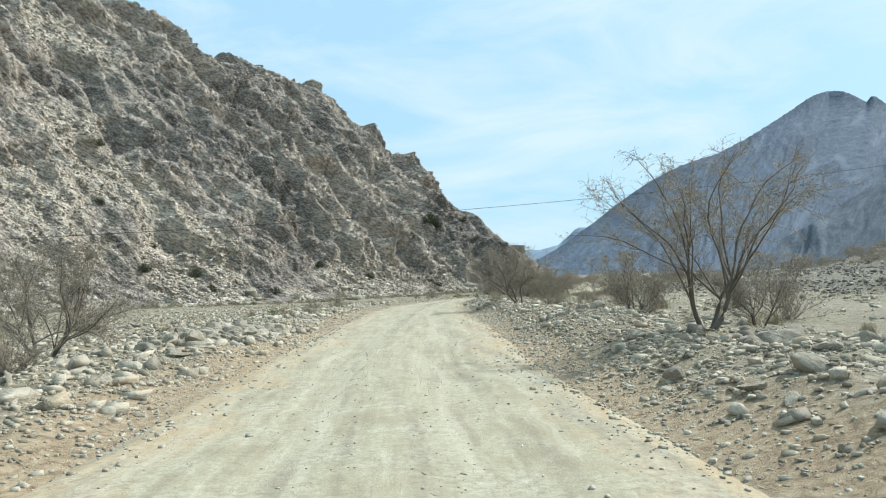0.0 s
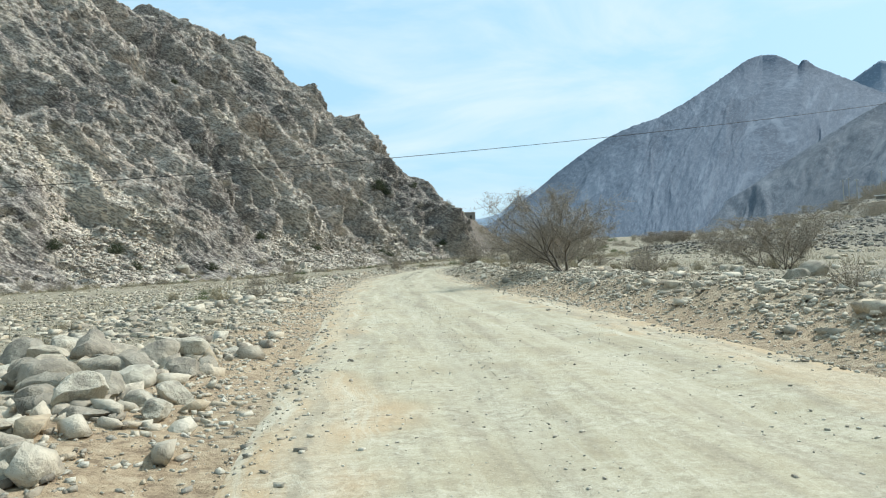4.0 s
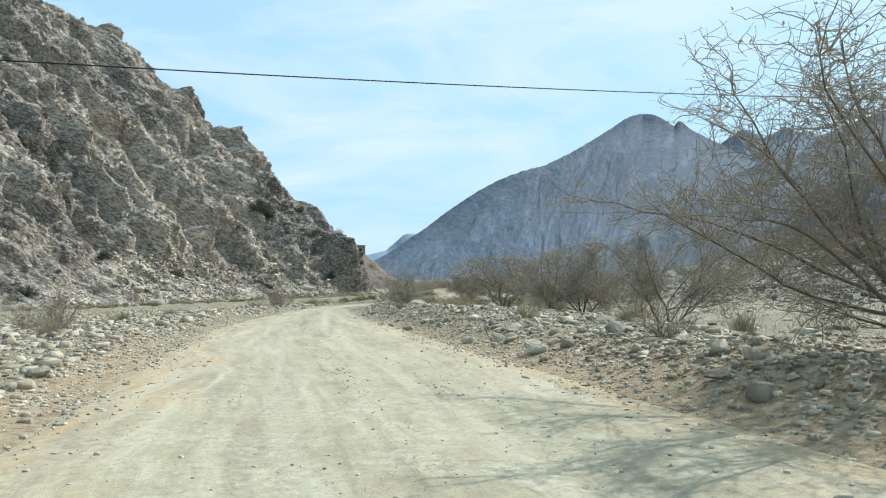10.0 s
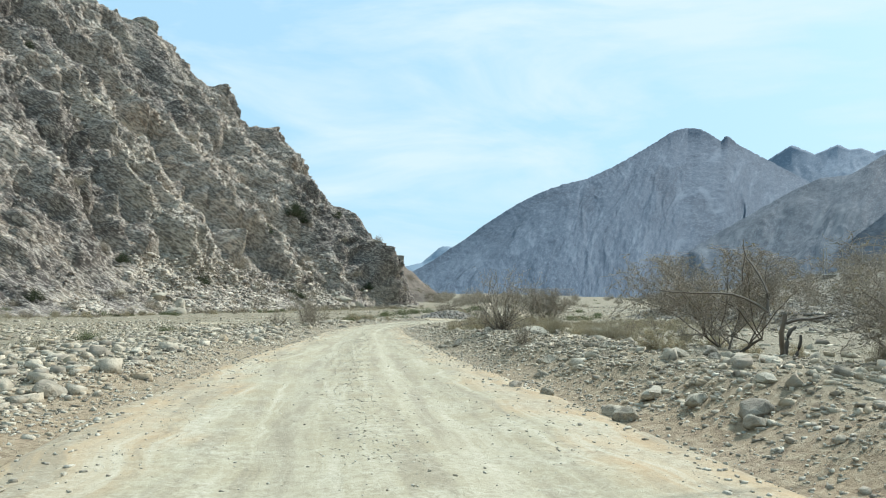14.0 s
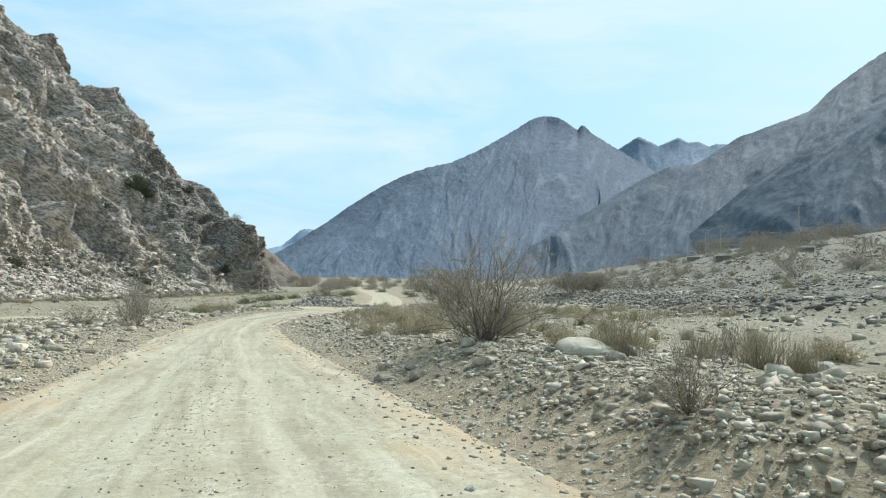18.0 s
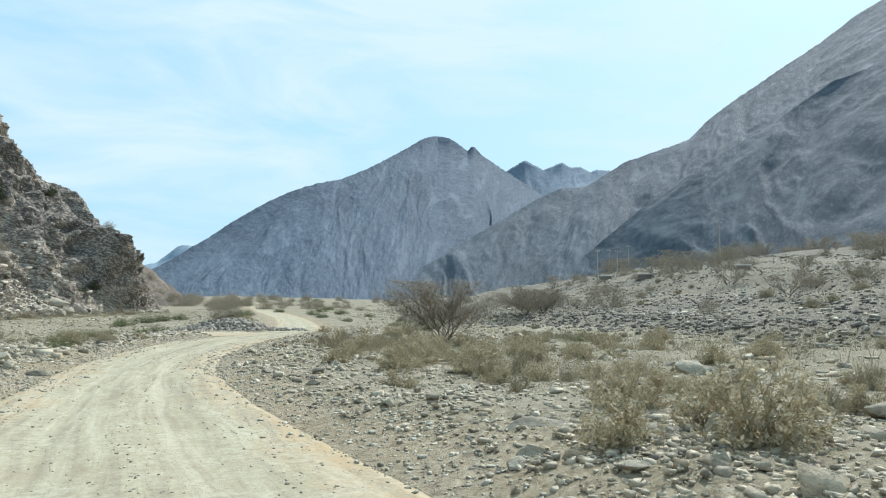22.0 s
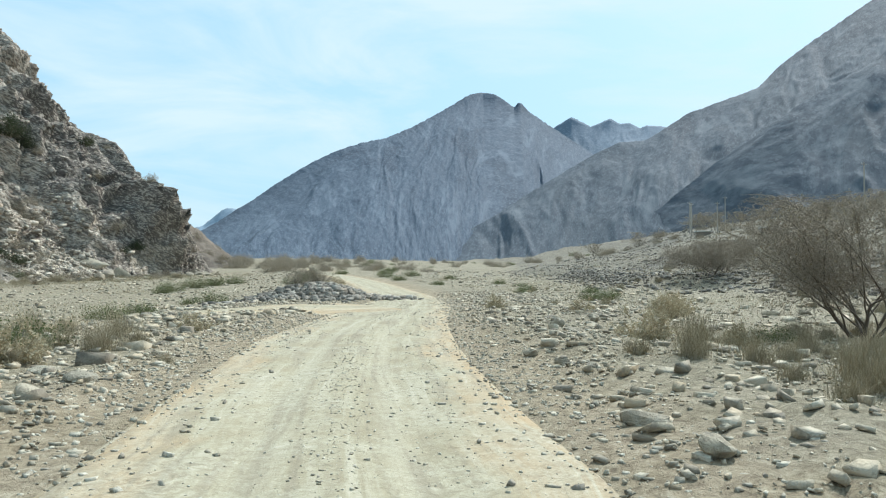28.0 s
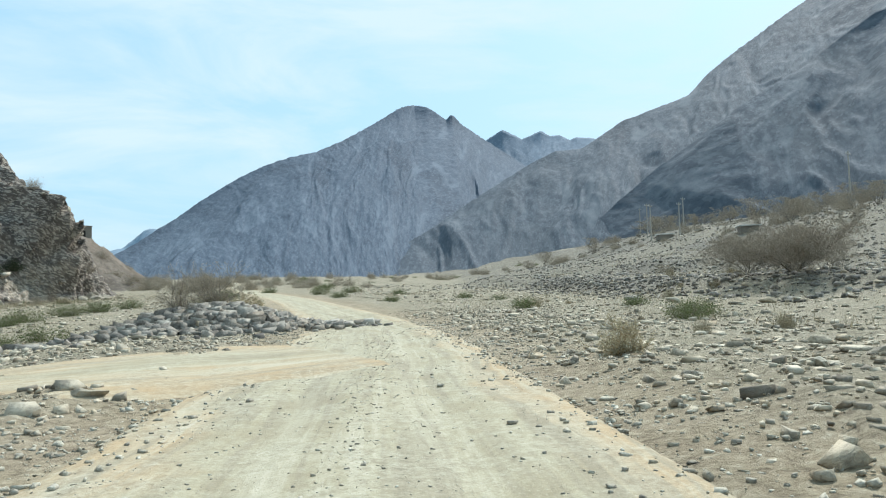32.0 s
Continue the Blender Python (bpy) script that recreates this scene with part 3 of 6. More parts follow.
p2, q2 = SS * math.cos(a) + H * math.sin(a) + 1.2 * fbm(SS * 0.2, H * 0.2, 3, 96), -SS * math.sin(a) + H * math.cos(a) + 1.2 * fbm(SS * 0.2 + 7, H * 0.2, 3, 97)
v2, c2 = blocks(p2 / 3.6, q2 / 1.0, 84)
v3, c3 = blocks(p2 / 1.8, q2 / 0.55, 85)
# slopes of loose debris between the buttresses are smoother and paler
loose = smooth(-0.03, 0.14, fbm(SS * 0.035 + 9, H * 0.04 + SS * 0.012, 4, 88) + 0.10 * (1 - smooth(10, 30, H)) - 0.22 * smooth(40, 62, H) + 0.4 * (1 - smooth(1.5, 7, H)) - 0.7 * np.exp(-((SS + 4) / 15) ** 2))
hard = 1 - 0.72 * loose
flake = 0.3 + 0.7 * hard
out = 1.0 * vb + (0.45 * v0 + 0.45 * v1) * hard + 1.25 * v2 * flake + 0.95 * v3 * flake + 0.5 * fbm(SS * 0.22, H * 0.22, 4, 86, 0.6) - (0.5 * np.exp(-c1 * 10) + 0.6 * np.exp(-c2 * 8)) * flake - 0.2 * np.exp(-c3 * 7)
# leaning buttresses: each turns a steep side down the valley and a long flank up it
for size, amp, sd in ((30.0, 7.5, 60), (13.0, 2.6, 61), (5.0, 0.9, 64)):
    turn = (SS + 0.62 * H) / size + 1.1 * fbm(SS * 0.05, H * 0.05, 4, sd)
    tooth = turn - np.floor(turn)
    out += amp * (np.minimum(tooth / 0.22, (1 - tooth) / 0.78) - 0.5) * smooth(2, 12, H) * (0.45 + 0.55 * hard) * (0.6 + 0.6 * rnd(np.floor(turn), 0 * turn, sd + 1))
# the great buttress beside the hollow, its steep side down the valley
lead = SS + 62 + 0.64 * (H - 14)
out += 6.5 * np.where(lead > 0, np.exp(-lead / 11.0), np.exp(lead / 2.2)) * smooth(4, 12, H) * (1 - smooth(38, 48, H)) * (1 + 0.35 * v1)
# the dark slab face of the spur, turned down the valley
lead2 = SS - 7 + 0.5 * H
out += 7.0 * np.where(lead2 > 0, np.exp(-lead2 / 10.0), np.exp(lead2 / 2.4)) * smooth(-1, 3, H) * (1 - smooth(11, 20, H)) * (1 + 0.4 * v1 + 0.3 * v2)
# hollow high in the face
out -= 5.0 * np.exp(-(((SS + 62.5) / 1.6) ** 2 + ((H - 28) / 3.4) ** 2))
out *= smooth(-3, 3, WW)
CX = FOOT[0] + ALONG[0] * SS - INTO[0] * 0.62 * out + INTO[0] * WW
CY = FOOT[1] + ALONG[1] * SS - INTO[1] * 0.62 * out + INTO[1] * WW
CZ = H + 0.5 * out - 1.2 * (1 - smooth(-8, 2, WW))
me = sheet("rock_face", CX, CY, CZ, M_CLIFF, False)
me.attributes.new("debris", "FLOAT", "POINT").data.foreach_set("value", loose.ravel().astype(np.float32))
rag = fbm(SS * 0.06, H * 0.06, 5, 95, 0.6)
ragged = rag + 0.25 * v0 + 0.15 * v1


def zone(s0, s1, h0, h1, soft=4.0):
    """A ragged patch of dark weathered outcrop on the face."""
    a, b = SS + 14 * rag, H + 10 * rag
    return smooth(s0 - soft, s0 + soft, a) * (1 - smooth(s1 - soft, s1 + soft, a)) * smooth(h0 - soft, h0 + soft, b) * (1 - smooth(h1 - soft, h1 + soft, b))


# the spur's shade, put into its colour
varnish_shade = 1.35 * smooth(-14, -4, SS + 12 * rag) * (1 - smooth(24, 38, H + 8 * rag))
varnish_shade = varnish_shade + 0.22 * smooth(-75, -25, SS + 16 * rag) + 0.95 * zone(-72, -22, 44, 90) + 0.9 * zone(-130, -84, 34, 56) + 0.8 * zone(-96, -70, 2, 20) + 0.75 * zone(-150, -112, 4, 22)
# dark rock plus painted shade on the great buttress's side down the valley
varnish_shade += 0.95 * np.exp(-(((lead + 5) / 6) ** 2)) * smooth(6, 12, H) * (1 - smooth(38, 48, H))
varnish_shade = np.clip(varnish_shade * (0.75 + 0.9 * ragged) + 0.3 * smooth(0.16, 0.34, ragged), 0, 1)
me.attributes.new("varnish_shade", "FLOAT", "POINT").data.foreach_set("value", varnish_shade.ravel().astype(np.float32))
cliff = new("mountain", me)
tagged(cliff, "steep jagged grey-brown rock mountainside beside the road", "mountain", "mountains", "structure")
FACE = (SS, WW, CX, CY, CZ, loose, varnish_shade)


def face_point(s0, w0):
    """A point on the rock face and its height."""
    i, j = int(np.abs(FACE[0][:, 0] - s0).argmin()), int(np.abs(FACE[1][0] - w0).argmin())
    return float(FACE[2][i, j]), float(FACE[3][i, j]), float(FACE[4][i, j])


# low shoulder behind the spur
yy, xx = np.meshgrid(spaced([(205, 450, 2.0)]), spaced([(-20, 150, 1.6)]), indexing="ij")
m = (xx - 60) * 0.978 - (yy - 315) * 0.208
m = m + 6
hh = np.minimum(20.5 - 0.75 * m, 34 + 0.1 * (-m)) * smooth(245, 305, yy) * (1 - 0.4 * smooth(340, 450, yy))
hh += (3.2 * fbm(xx * 0.06, yy * 0.06, 4, 91) + 1.3 * ridged(xx * 0.2, yy * 0.2, 3, 92)) * smooth(-2, 6, hh)
hh = np.maximum(hh, -3)
tagged(new("hill", sheet("hill", xx, yy, hh, M_HILL, False)), "brown scrubby rock shoulder behind the spur", "hill", kind="structure")

# ---- the mountains across the valley: skyline by bearing from one point of the valley ----
VIEW = (6.4, 79.0, 1.5)


def range_mesh(name, sky, dist, foot, back, mat, nu, nv, gully, seed, power=1.12):
    az, el = np.array(sky).T
    u = np.linspace(az[0], az[-1], nu)
    v = np.concatenate([np.linspace(0, 1, nv), 1 + np.linspace(0.06, 1, 8)])
    A, T = np.meshgrid(u, v, indexing="ij")
    e = np.interp(A, az, el)
    soft = np.mean([np.interp(A + k, az, el) for k in np.linspace(-4, 4, 9)], axis=0)
    e = soft + (e - soft) * np.clip(T, 0, 1) ** 22
    far_d = np.interp(A, *np.array(dist).T)
    near_d = np.interp(A, *np.array(foot).T)
    top = far_d * np.tan(np.radians(e)) + VIEW[2]
    r = np.where(T <= 1, near_d + (far_d - near_d) * T, far_d + (T - 1) * back)
    arc = np.radians(A) * far_d
    base = 0.6 + 0.005 * (near_d - 100)
    h = np.where(T <= 1, base + (top - base) * np.clip(T, 0, 1) ** power, top * (1 - 0.9 * (T - 1)))
    body = np.clip(4 * T * (1.0 - T), 0, 1) ** 0.6
    # ribs and gullies that run aslant down the flank, then crags and broken rock; up is the height climbed
    up = np.clip(T, 0, 1.2) * (top - base)
    bend = 0.55 * fbm(arc / 80.0, up / 80.0, 4, seed + 3)
    rib = ridged((arc - 0.6 * up) / 110.0 + 1.3 * bend, up / 190.0 + bend, 4, seed)
    crag = ridged((arc - 0.6 * up) / 24.0 + 2 * bend, up / 34.0 - bend, 4, seed + 5)
    b1, c = blocks((arc + 0.5 * up) / 7.0 + fbm(arc / 15.0, up / 15.0, 3, seed + 8), up / 4.0, seed + 9)
    h += body * (gully * 1.5 * (rib - 0.6) + gully * 0.28 * (crag - 0.5))
    h += np.where(T < 1.02, 1, 0) * (1.0 - 0.6 * body) * (0.4 * b1 + 0.8 * fbm(arc / 6.0, up / 5.0, 4, seed + 11, 0.6)) * np.clip(far_d / 800.0, 0.6, 1.2)
    h = np.where(T == 0, base - 1.5, h)
    X = VIEW[0] + np.sin(np.radians(A)) * r
    Y = VIEW[1] + np.cos(np.radians(A)) * r
    me = sheet(name, X, Y, h, mat, False)
    me.attributes.new("flank", "FLOAT_VECTOR", "POINT").data.foreach_set("vector", np.stack([arc, up, 0 * up], -1).ravel().astype(np.float32))
    return new(name, me)


SKY_A = [(8, 1.0), (13, 2.2), (15.5, 3.67), (17.0, 4.71), (18.2, 5.49), (19.8, 6.69), (20.6, 7.25), (23.1, 8.79), (25.0, 9.68), (26.6, 10.2), (28.6, 10.65),
         (30.6, 11.49), (32.9, 12.69), (35.2, 14.01), (36.0, 14.25), (36.8, 14.25), (37.5, 14.12), (39.0, 13.1), (39.3, 13.42), (39.6, 13.42), (40.1, 12.79),
         (42.2, 11.4), (44, 10.2), (47, 8.2), (52, 5.0), (60, 3.0)]
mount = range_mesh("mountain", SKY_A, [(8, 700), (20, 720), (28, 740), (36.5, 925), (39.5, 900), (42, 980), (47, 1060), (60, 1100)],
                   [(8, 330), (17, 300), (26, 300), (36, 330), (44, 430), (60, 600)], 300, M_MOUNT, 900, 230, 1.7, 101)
tagged(mount, "high rocky mountain with a blunt peak, coloured haze-blue", "mountain", "mountains", "structure")
SKY_B = [(28, 0.1), (31.2, 1.4), (33.4, 2.5), (37.3, 4.65), (40, 6.4), (42.6, 7.9), (44.9, 9.2), (46.8, 10.0), (48.9, 10.06), (50.4, 11.0), (51.8, 11.9), (54.0, 12.56), (56.8, 13.36),
         (58.3, 14.79), (60.0, 15.9), (62.1, 17.1), (64.1, 18.2), (66.4, 19.4), (68.3, 20.6), (73, 22.5), (80, 24), (90, 23), (110, 18), (125, 10)]
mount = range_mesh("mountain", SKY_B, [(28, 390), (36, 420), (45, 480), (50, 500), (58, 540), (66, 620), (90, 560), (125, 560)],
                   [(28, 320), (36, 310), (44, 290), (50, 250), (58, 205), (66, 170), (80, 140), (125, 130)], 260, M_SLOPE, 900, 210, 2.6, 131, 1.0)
tagged(mount, "dark grey stony mountainside, tinted with haze, rising from the terrace", "mountain", "mountains", "structure")
SKY_G = [(44, 0.8), (47, 3.0), (50, 5.6), (53, 8.0), (56, 10.0), (58.2, 11.5), (60.3, 12.7), (62.7, 13.8), (63.6, 14.5), (65.5, 15.7), (67.1, 16.6), (69, 17.1), (72, 18), (78, 19), (90, 18), (110, 13), (125, 7)]
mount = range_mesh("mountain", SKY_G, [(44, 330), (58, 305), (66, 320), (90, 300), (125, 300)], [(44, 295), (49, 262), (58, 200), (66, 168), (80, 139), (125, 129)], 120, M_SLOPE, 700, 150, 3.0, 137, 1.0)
tagged(mount, "dark stony spur, tinted with haze, in front of the high mountainside", "mountain", "mountains", "structure")
SKY_F = [(39, 8.0), (41, 10.6), (42.3, 11.5), (43.7, 12.3), (45.2, 11.47), (46.7, 12.03), (47.5, 11.6), (48.2, 11.62), (49.0, 11.2), (49.5, 11.39), (52.2, 11.0), (60, 9.0)]
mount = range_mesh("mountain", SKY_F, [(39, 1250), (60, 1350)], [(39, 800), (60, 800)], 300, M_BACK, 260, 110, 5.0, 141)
tagged(mount, "row of small peaks, coloured haze-blue, behind the high mountain", "mountain", "mountains", "structure")
SKY_C = [(9, 2.0), (12, 2.9), (14.6, 3.5), (15.7, 4.44), (16.1, 4.8), (16.4, 4.9), (17.0, 4.92), (17.4, 4.73), (20, 3.9), (30, 2)]
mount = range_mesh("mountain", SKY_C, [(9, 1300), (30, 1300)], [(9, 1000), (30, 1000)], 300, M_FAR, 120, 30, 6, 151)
tagged(mount, "distant mountain ridge, coloured haze-pale, at the valley's end", "mountain", "mountains", "structure")
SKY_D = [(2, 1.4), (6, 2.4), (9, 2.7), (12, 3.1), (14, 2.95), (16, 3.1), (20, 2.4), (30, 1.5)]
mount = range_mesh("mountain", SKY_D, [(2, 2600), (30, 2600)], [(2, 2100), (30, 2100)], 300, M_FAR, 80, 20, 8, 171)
tagged(mount, "mountain range far off, coloured faint haze-blue", "mountain", "mountains", "structure")
# the valley's other sides, behind the road's start
SKY_E = [(130, 8), (150, 6), (175, 9), (200, 5), (225, 11), (250, 9)]
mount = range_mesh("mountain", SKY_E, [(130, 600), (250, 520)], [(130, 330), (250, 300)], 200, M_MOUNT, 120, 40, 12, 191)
tagged(mount, "grey rocky hills, tinted with haze, at the valley's other end", "mountain", "mountains", "structure")


# ---- stones ----
def stone_mesh(name, seed, detail, flat, cuts=7, mat=None, edge=24):
    """A boulder: a rounded lump with worn plane facets, its underside at z = 0, about one metre long."""
    rg = np.random.default_rng(seed)
    bm = bmesh.new()
    bmesh.ops.create_icosphere(bm, subdivisions=detail, radius=0.5)
    v = np.array([q.co for q in bm.verts])
    for _ in range(cuts):
        nrm = rg.normal(size=3)
        nrm /= np.linalg.norm(nrm)
        over = np.clip(v @ nrm - rg.uniform(0.24, 0.42), 0, None)
        v = v - over[:, None] * nrm * 0.85
    for f, amp in ((1.7, 0.34), (4.0, 0.16), (11.0, 0.05)):
        k = rg.uniform(-9, 9, 3)
        bump = np.array([noise.noise(Vector(q * f + k)) for q in v])
        v = v * (1 + amp * bump)[:, None]
    v *= np.array([1.0, rg.uniform(0.62, 0.9), flat * rg.uniform(0.85, 1.15)])
    v[:, 2] -= v[:, 2].min() + 0.12 * flat
    for q, co in zip(bm.verts, v):
        q.co = co
    me = bpy.data.meshes.new(name)
    bm.to_mesh(me)
    bm.free()
    me.polygons.foreach_set("use_smooth", np.ones(len(me.polygons), dtype=bool))
    me.set_sharp_from_angle(angle=radians(edge))
    me.materials.append(mat or M_STONE)
    return me


ROUND = [stone_mesh("boulder", 300 + k, 3, 0.55, 11, edge=38) for k in range(7)]
FLAT = [stone_mesh("slab", 320 + k, 3, 0.40, 11, edge=34) for k in range(7)]
BLOCKY = [stone_mesh("block", 340 + k, 3, 0.62, 13, edge=28) for k in range(7)]


def boulder(kind, x, y, size, turn, tilt=(0, 0), sink=0.0, label="", stretch=1.0):
    z = float(ground_z(x, y)) - sink * size
    ob = new("boulder", kind)
    ob.matrix_world = pose(x, y, z, tilt[0], tilt[1], turn) @ Matrix.Diagonal((size * stretch, size, size, 1))
    return tagged(ob, label or "weathered grey river boulder lying beside the dirt road", "boulder", "boulders beside the road")


# place, size, kind: r rounded, f flat slab, b blocky
SIZED = """
-4.1 10.6 .5 r|-4.7 17.9 1.0 r|-3.85 18.4 .6 r|-4.5 21.0 1.15 r|-3.8 22.3 1.0 r|-3.7 20.7 1.0 r|-3.5 22.9 .9 b|-4.9 22.0 .9 b|-5.3 20.6 .8 r|-4.2 19.9 .7 r|-3.3 21.3 .6 r|-3.4 20.0 .55 r
-4.6 19.2 .55 r|-4.0 21.4 .8 r|-4.4 22.9 .85 r|-5.0 23.3 .7 r|-3.9 23.6 .6 r|-5.5 21.6 .9 r|-5.7 20.1 .75 r|-4.9 20.2 .6 r|-3.2 22.1 .55 r|-3.6 19.3 .5 r|-5.2 18.9 .7 r|-6.3 21.0 .8 r|-6.4 18.4 .6 r|-5.6 22.6 .7 r|-5.9 19.6 .6 f|-3.1 23.7 .5 b|-4.3 24.6 .6 b|-4 12.8 .6 r|-4.2 14.5 .65 r|-5.1 15.4 .7 r|-6.2 16.6 .6 r|-3 8.7 .35 f|-5.8 13.0 .5 r|-5.0 9.0 .4 f
6.2 10.7 1.25 f|6.9 11.4 .8 r|5.1 9.6 .5 b|4.9 11.2 .45 f|5.6 10.0 .6 b|4.3 6.9 .6 b|6.6 9.3 .7 b|5.3 15.7 .6 b|6.0 14.4 .55 r|5.3 17.5 .45 r|6.6 16.2 .5 r|7.4 9.8 .8 f|6.1 7.8 .6 b|5.2 7.9 .5 f
8.1 26.4 1.1 r|7.3 25.9 .7 r|8.9 25.6 .8 r|7.0 27.3 .6 b|6.2 26.6 .55 f|9.3 24.3 .9 f|8.4 23.2 .7 f|6.4 24.0 .5 r|5.5 32.4 .8 f|5.6 34.0 .4 r|9 39.6 1.2 f|6.3 36.0 .5 r|7.2 38.3 .5 b|8.3 37.0 .45 b
5.9 47.4 .8 r|7.7 48 .5 b|6.5 50.4 .6 r|7.1 50.9 .9 f|6.2 51.6 .6 r|7.3 46.8 .8 b|7.0 47.6 .4 r|5.6 46.5 .4 r|7.2 56.3 .65 r|7.9 56.9 .55 f|6.75 58.3 .65 r|6.5 57.8 .55 b|7.3 58.4 .7 b|6.5 61.5 .45 b|6.6 60.4 .4 b|8 63.2 .7 f|7.4 62.4 .5 b
-0.85 61 .75 r|-1.6 60.3 .5 f|0.1 70.5 .8 r|.8 71.9 .85 f|.2 68 .4 r|-2 46.6 .5 b|-3.2 45.3 .5 r|-2.9 51.9 .55 f|-3.6 47.4 .5 r|-4.2 44.6 .6 f|-1.5 56.2 .4 f|-2.6 37.1 .3 f|-3.4 41.0 .35 f|-4.6 42.3 .5 f
9.3 70.8 .75 b|10.5 70.0 1.5 f|9.05 72.8 .5 b|8.7 71.9 .5 b|9.6 71.8 .45 b|8.9 73.6 .45 b|8.4 72.6 .6 b|9.9 72.4 .5 r|11.2 69.6 .55 b|9.0 70.0 .4 f|10.0 68.6 .45 b|12.1 67.0 1.0 f|13.5 68.1 .9 f|17.5 80.0 1.2 f|16.6 78.8 .8 r
11.3 80.6 1.3 f|11.9 79.6 .9 b|12.4 79.1 .7 b|10.4 79.9 .45 f|15.8 79.0 .8 b|22 85.9 1.4 f|21.2 85.4 1.1 b|23 87.2 .8 f|25.8 91.4 .8 f|14.2 90.9 .45 b|12.9 94.0 .5 r|13.5 94.3 .45 r|13.5 93.3 .45 r|14.3 92.6 .4 r|15.2 93.9 .4 f
7.6 97.3 1.2 f|7.0 97.7 .7 b|7.1 96.6 .5 b|6.5 97.0 .5 b|8.6 98.2 .4 b|8.0 93.3 .8 f|9.4 102.6 1.0 f|8.8 101.6 .5 f|10.8 102.9 .9 f|11.3 103.4 .7 f|11.1 104.9 .7 f|11.7 105.4 .6 f|12.4 107.3 .5 f|13.2 108.1 .5 f
23.5 108.9 .7 f|21.7 106.6 .9 b|21.4 105.7 .8 f|22.3 106.1 .8 b|23.2 106.9 .7 b|20.6 105.0 .7 f|24.1 107.7 .9 f|30.4 121.6 .6 b|31.2 121.9 .5 f|26.6 116.3 .5 b|25.9 113.4 1.1 f|24.7 112.9 .5 r|26.0 112.2 .8 b|27.6 112.0 1.0 f|29.4 113.6 .9 f
23.6 131.2 .55 b|24.3 130.9 .5 r|25.0 130.7 .6 b|25.8 130.6 .55 b|26.6 131.0 .5 b|27.4 131.3 .5 r|28.2 132.0 .5 b|28.9 132.8 .45 b|22.8 131.0 .45 f|21.8 130.4 .5 b|20.9 129.6 .5 f|19.8 129.1 .55 f|18.6 128.2 .6 f|17.6 127.3 .5 f|29.6 133.9 .45 b|23.9 132.3 .5 b
"""
rg = random.Random(5)
for item in SIZED.replace("\n", "|").split("|"):
    if not item.strip():
        continue
    x, y, size, code = item.split()
    kind = {"r": ROUND, "f": FLAT, "b": BLOCKY}[code]
    label = {"r": "smooth rounded pale grey river boulder beside the dirt road", "f": "flat pale grey stone slab lying beside the dirt road",
             "b": "angular grey rock standing among the roadside rubble"}[code]
    boulder(kind[rg.randrange(len(kind))], float(x), float(y), float(size) * (0.78 if code == "r" else 0.76) * (0.8 if float(y) > 100 else 1.0), rg.uniform(0, 360), (rg.uniform(-6, 6), rg.uniform(-6, 6)), 0.12, label)
# boulders heaped on the bank of the dry river bed
for k in range(46):
    x, y = rg.gauss(-4.7, 0.8), rg.gauss(20.6, 1.9)
    if x > -3.0:
        continue
    kind = (ROUND, ROUND, BLOCKY)[k % 3]
    boulder(kind[rg.randrange(len(kind))], x, y, rg.uniform(0.35, 0.75), rg.uniform(0, 360), (rg.uniform(-25, 25), rg.uniform(-25, 25)), -0.12 * rg.random(), "pale river boulder heaped on the bank beside the road")
# smaller ones thrown along both berms
for k in range(90):
    y = rg.uniform(3, 128)
    side = 1 if rg.random() < 0.66 else -1
    hw = float(half_width(y))
    d = side * (hw + 0.7 + abs(rg.gauss(0, 1.9)))
    kind = (ROUND, FLAT, BLOCKY)[rg.choice((0, 1, 1, 2))]
    boulder(kind[rg.randrange(len(kind))], float(line_x(y) + d / lean_of(y)), y, rg.uniform(0.22, 0.42), rg.uniform(0, 360), (rg.uniform(-15, 15), rg.uniform(-15, 15)), 0.08,
            "small grey stone among the roadside rubble")


def lumps(detail):
    """The starting solid of a loose stone: 0 a six-sided chip, 1 a rounder lump."""
    bm = bmesh.new()
    if detail:
        bmesh.ops.create_icosphere(bm, subdivisions=detail, radius=0.5)
    else:
        bmesh.ops.create_cube(bm, size=0.8)
        bmesh.ops.triangulate(bm, faces=bm.faces)
    v, f = np.array([q.co for q in bm.verts]), np.array([[q.index for q in g.verts] for g in bm.faces])
    bm.free()
    return v, f


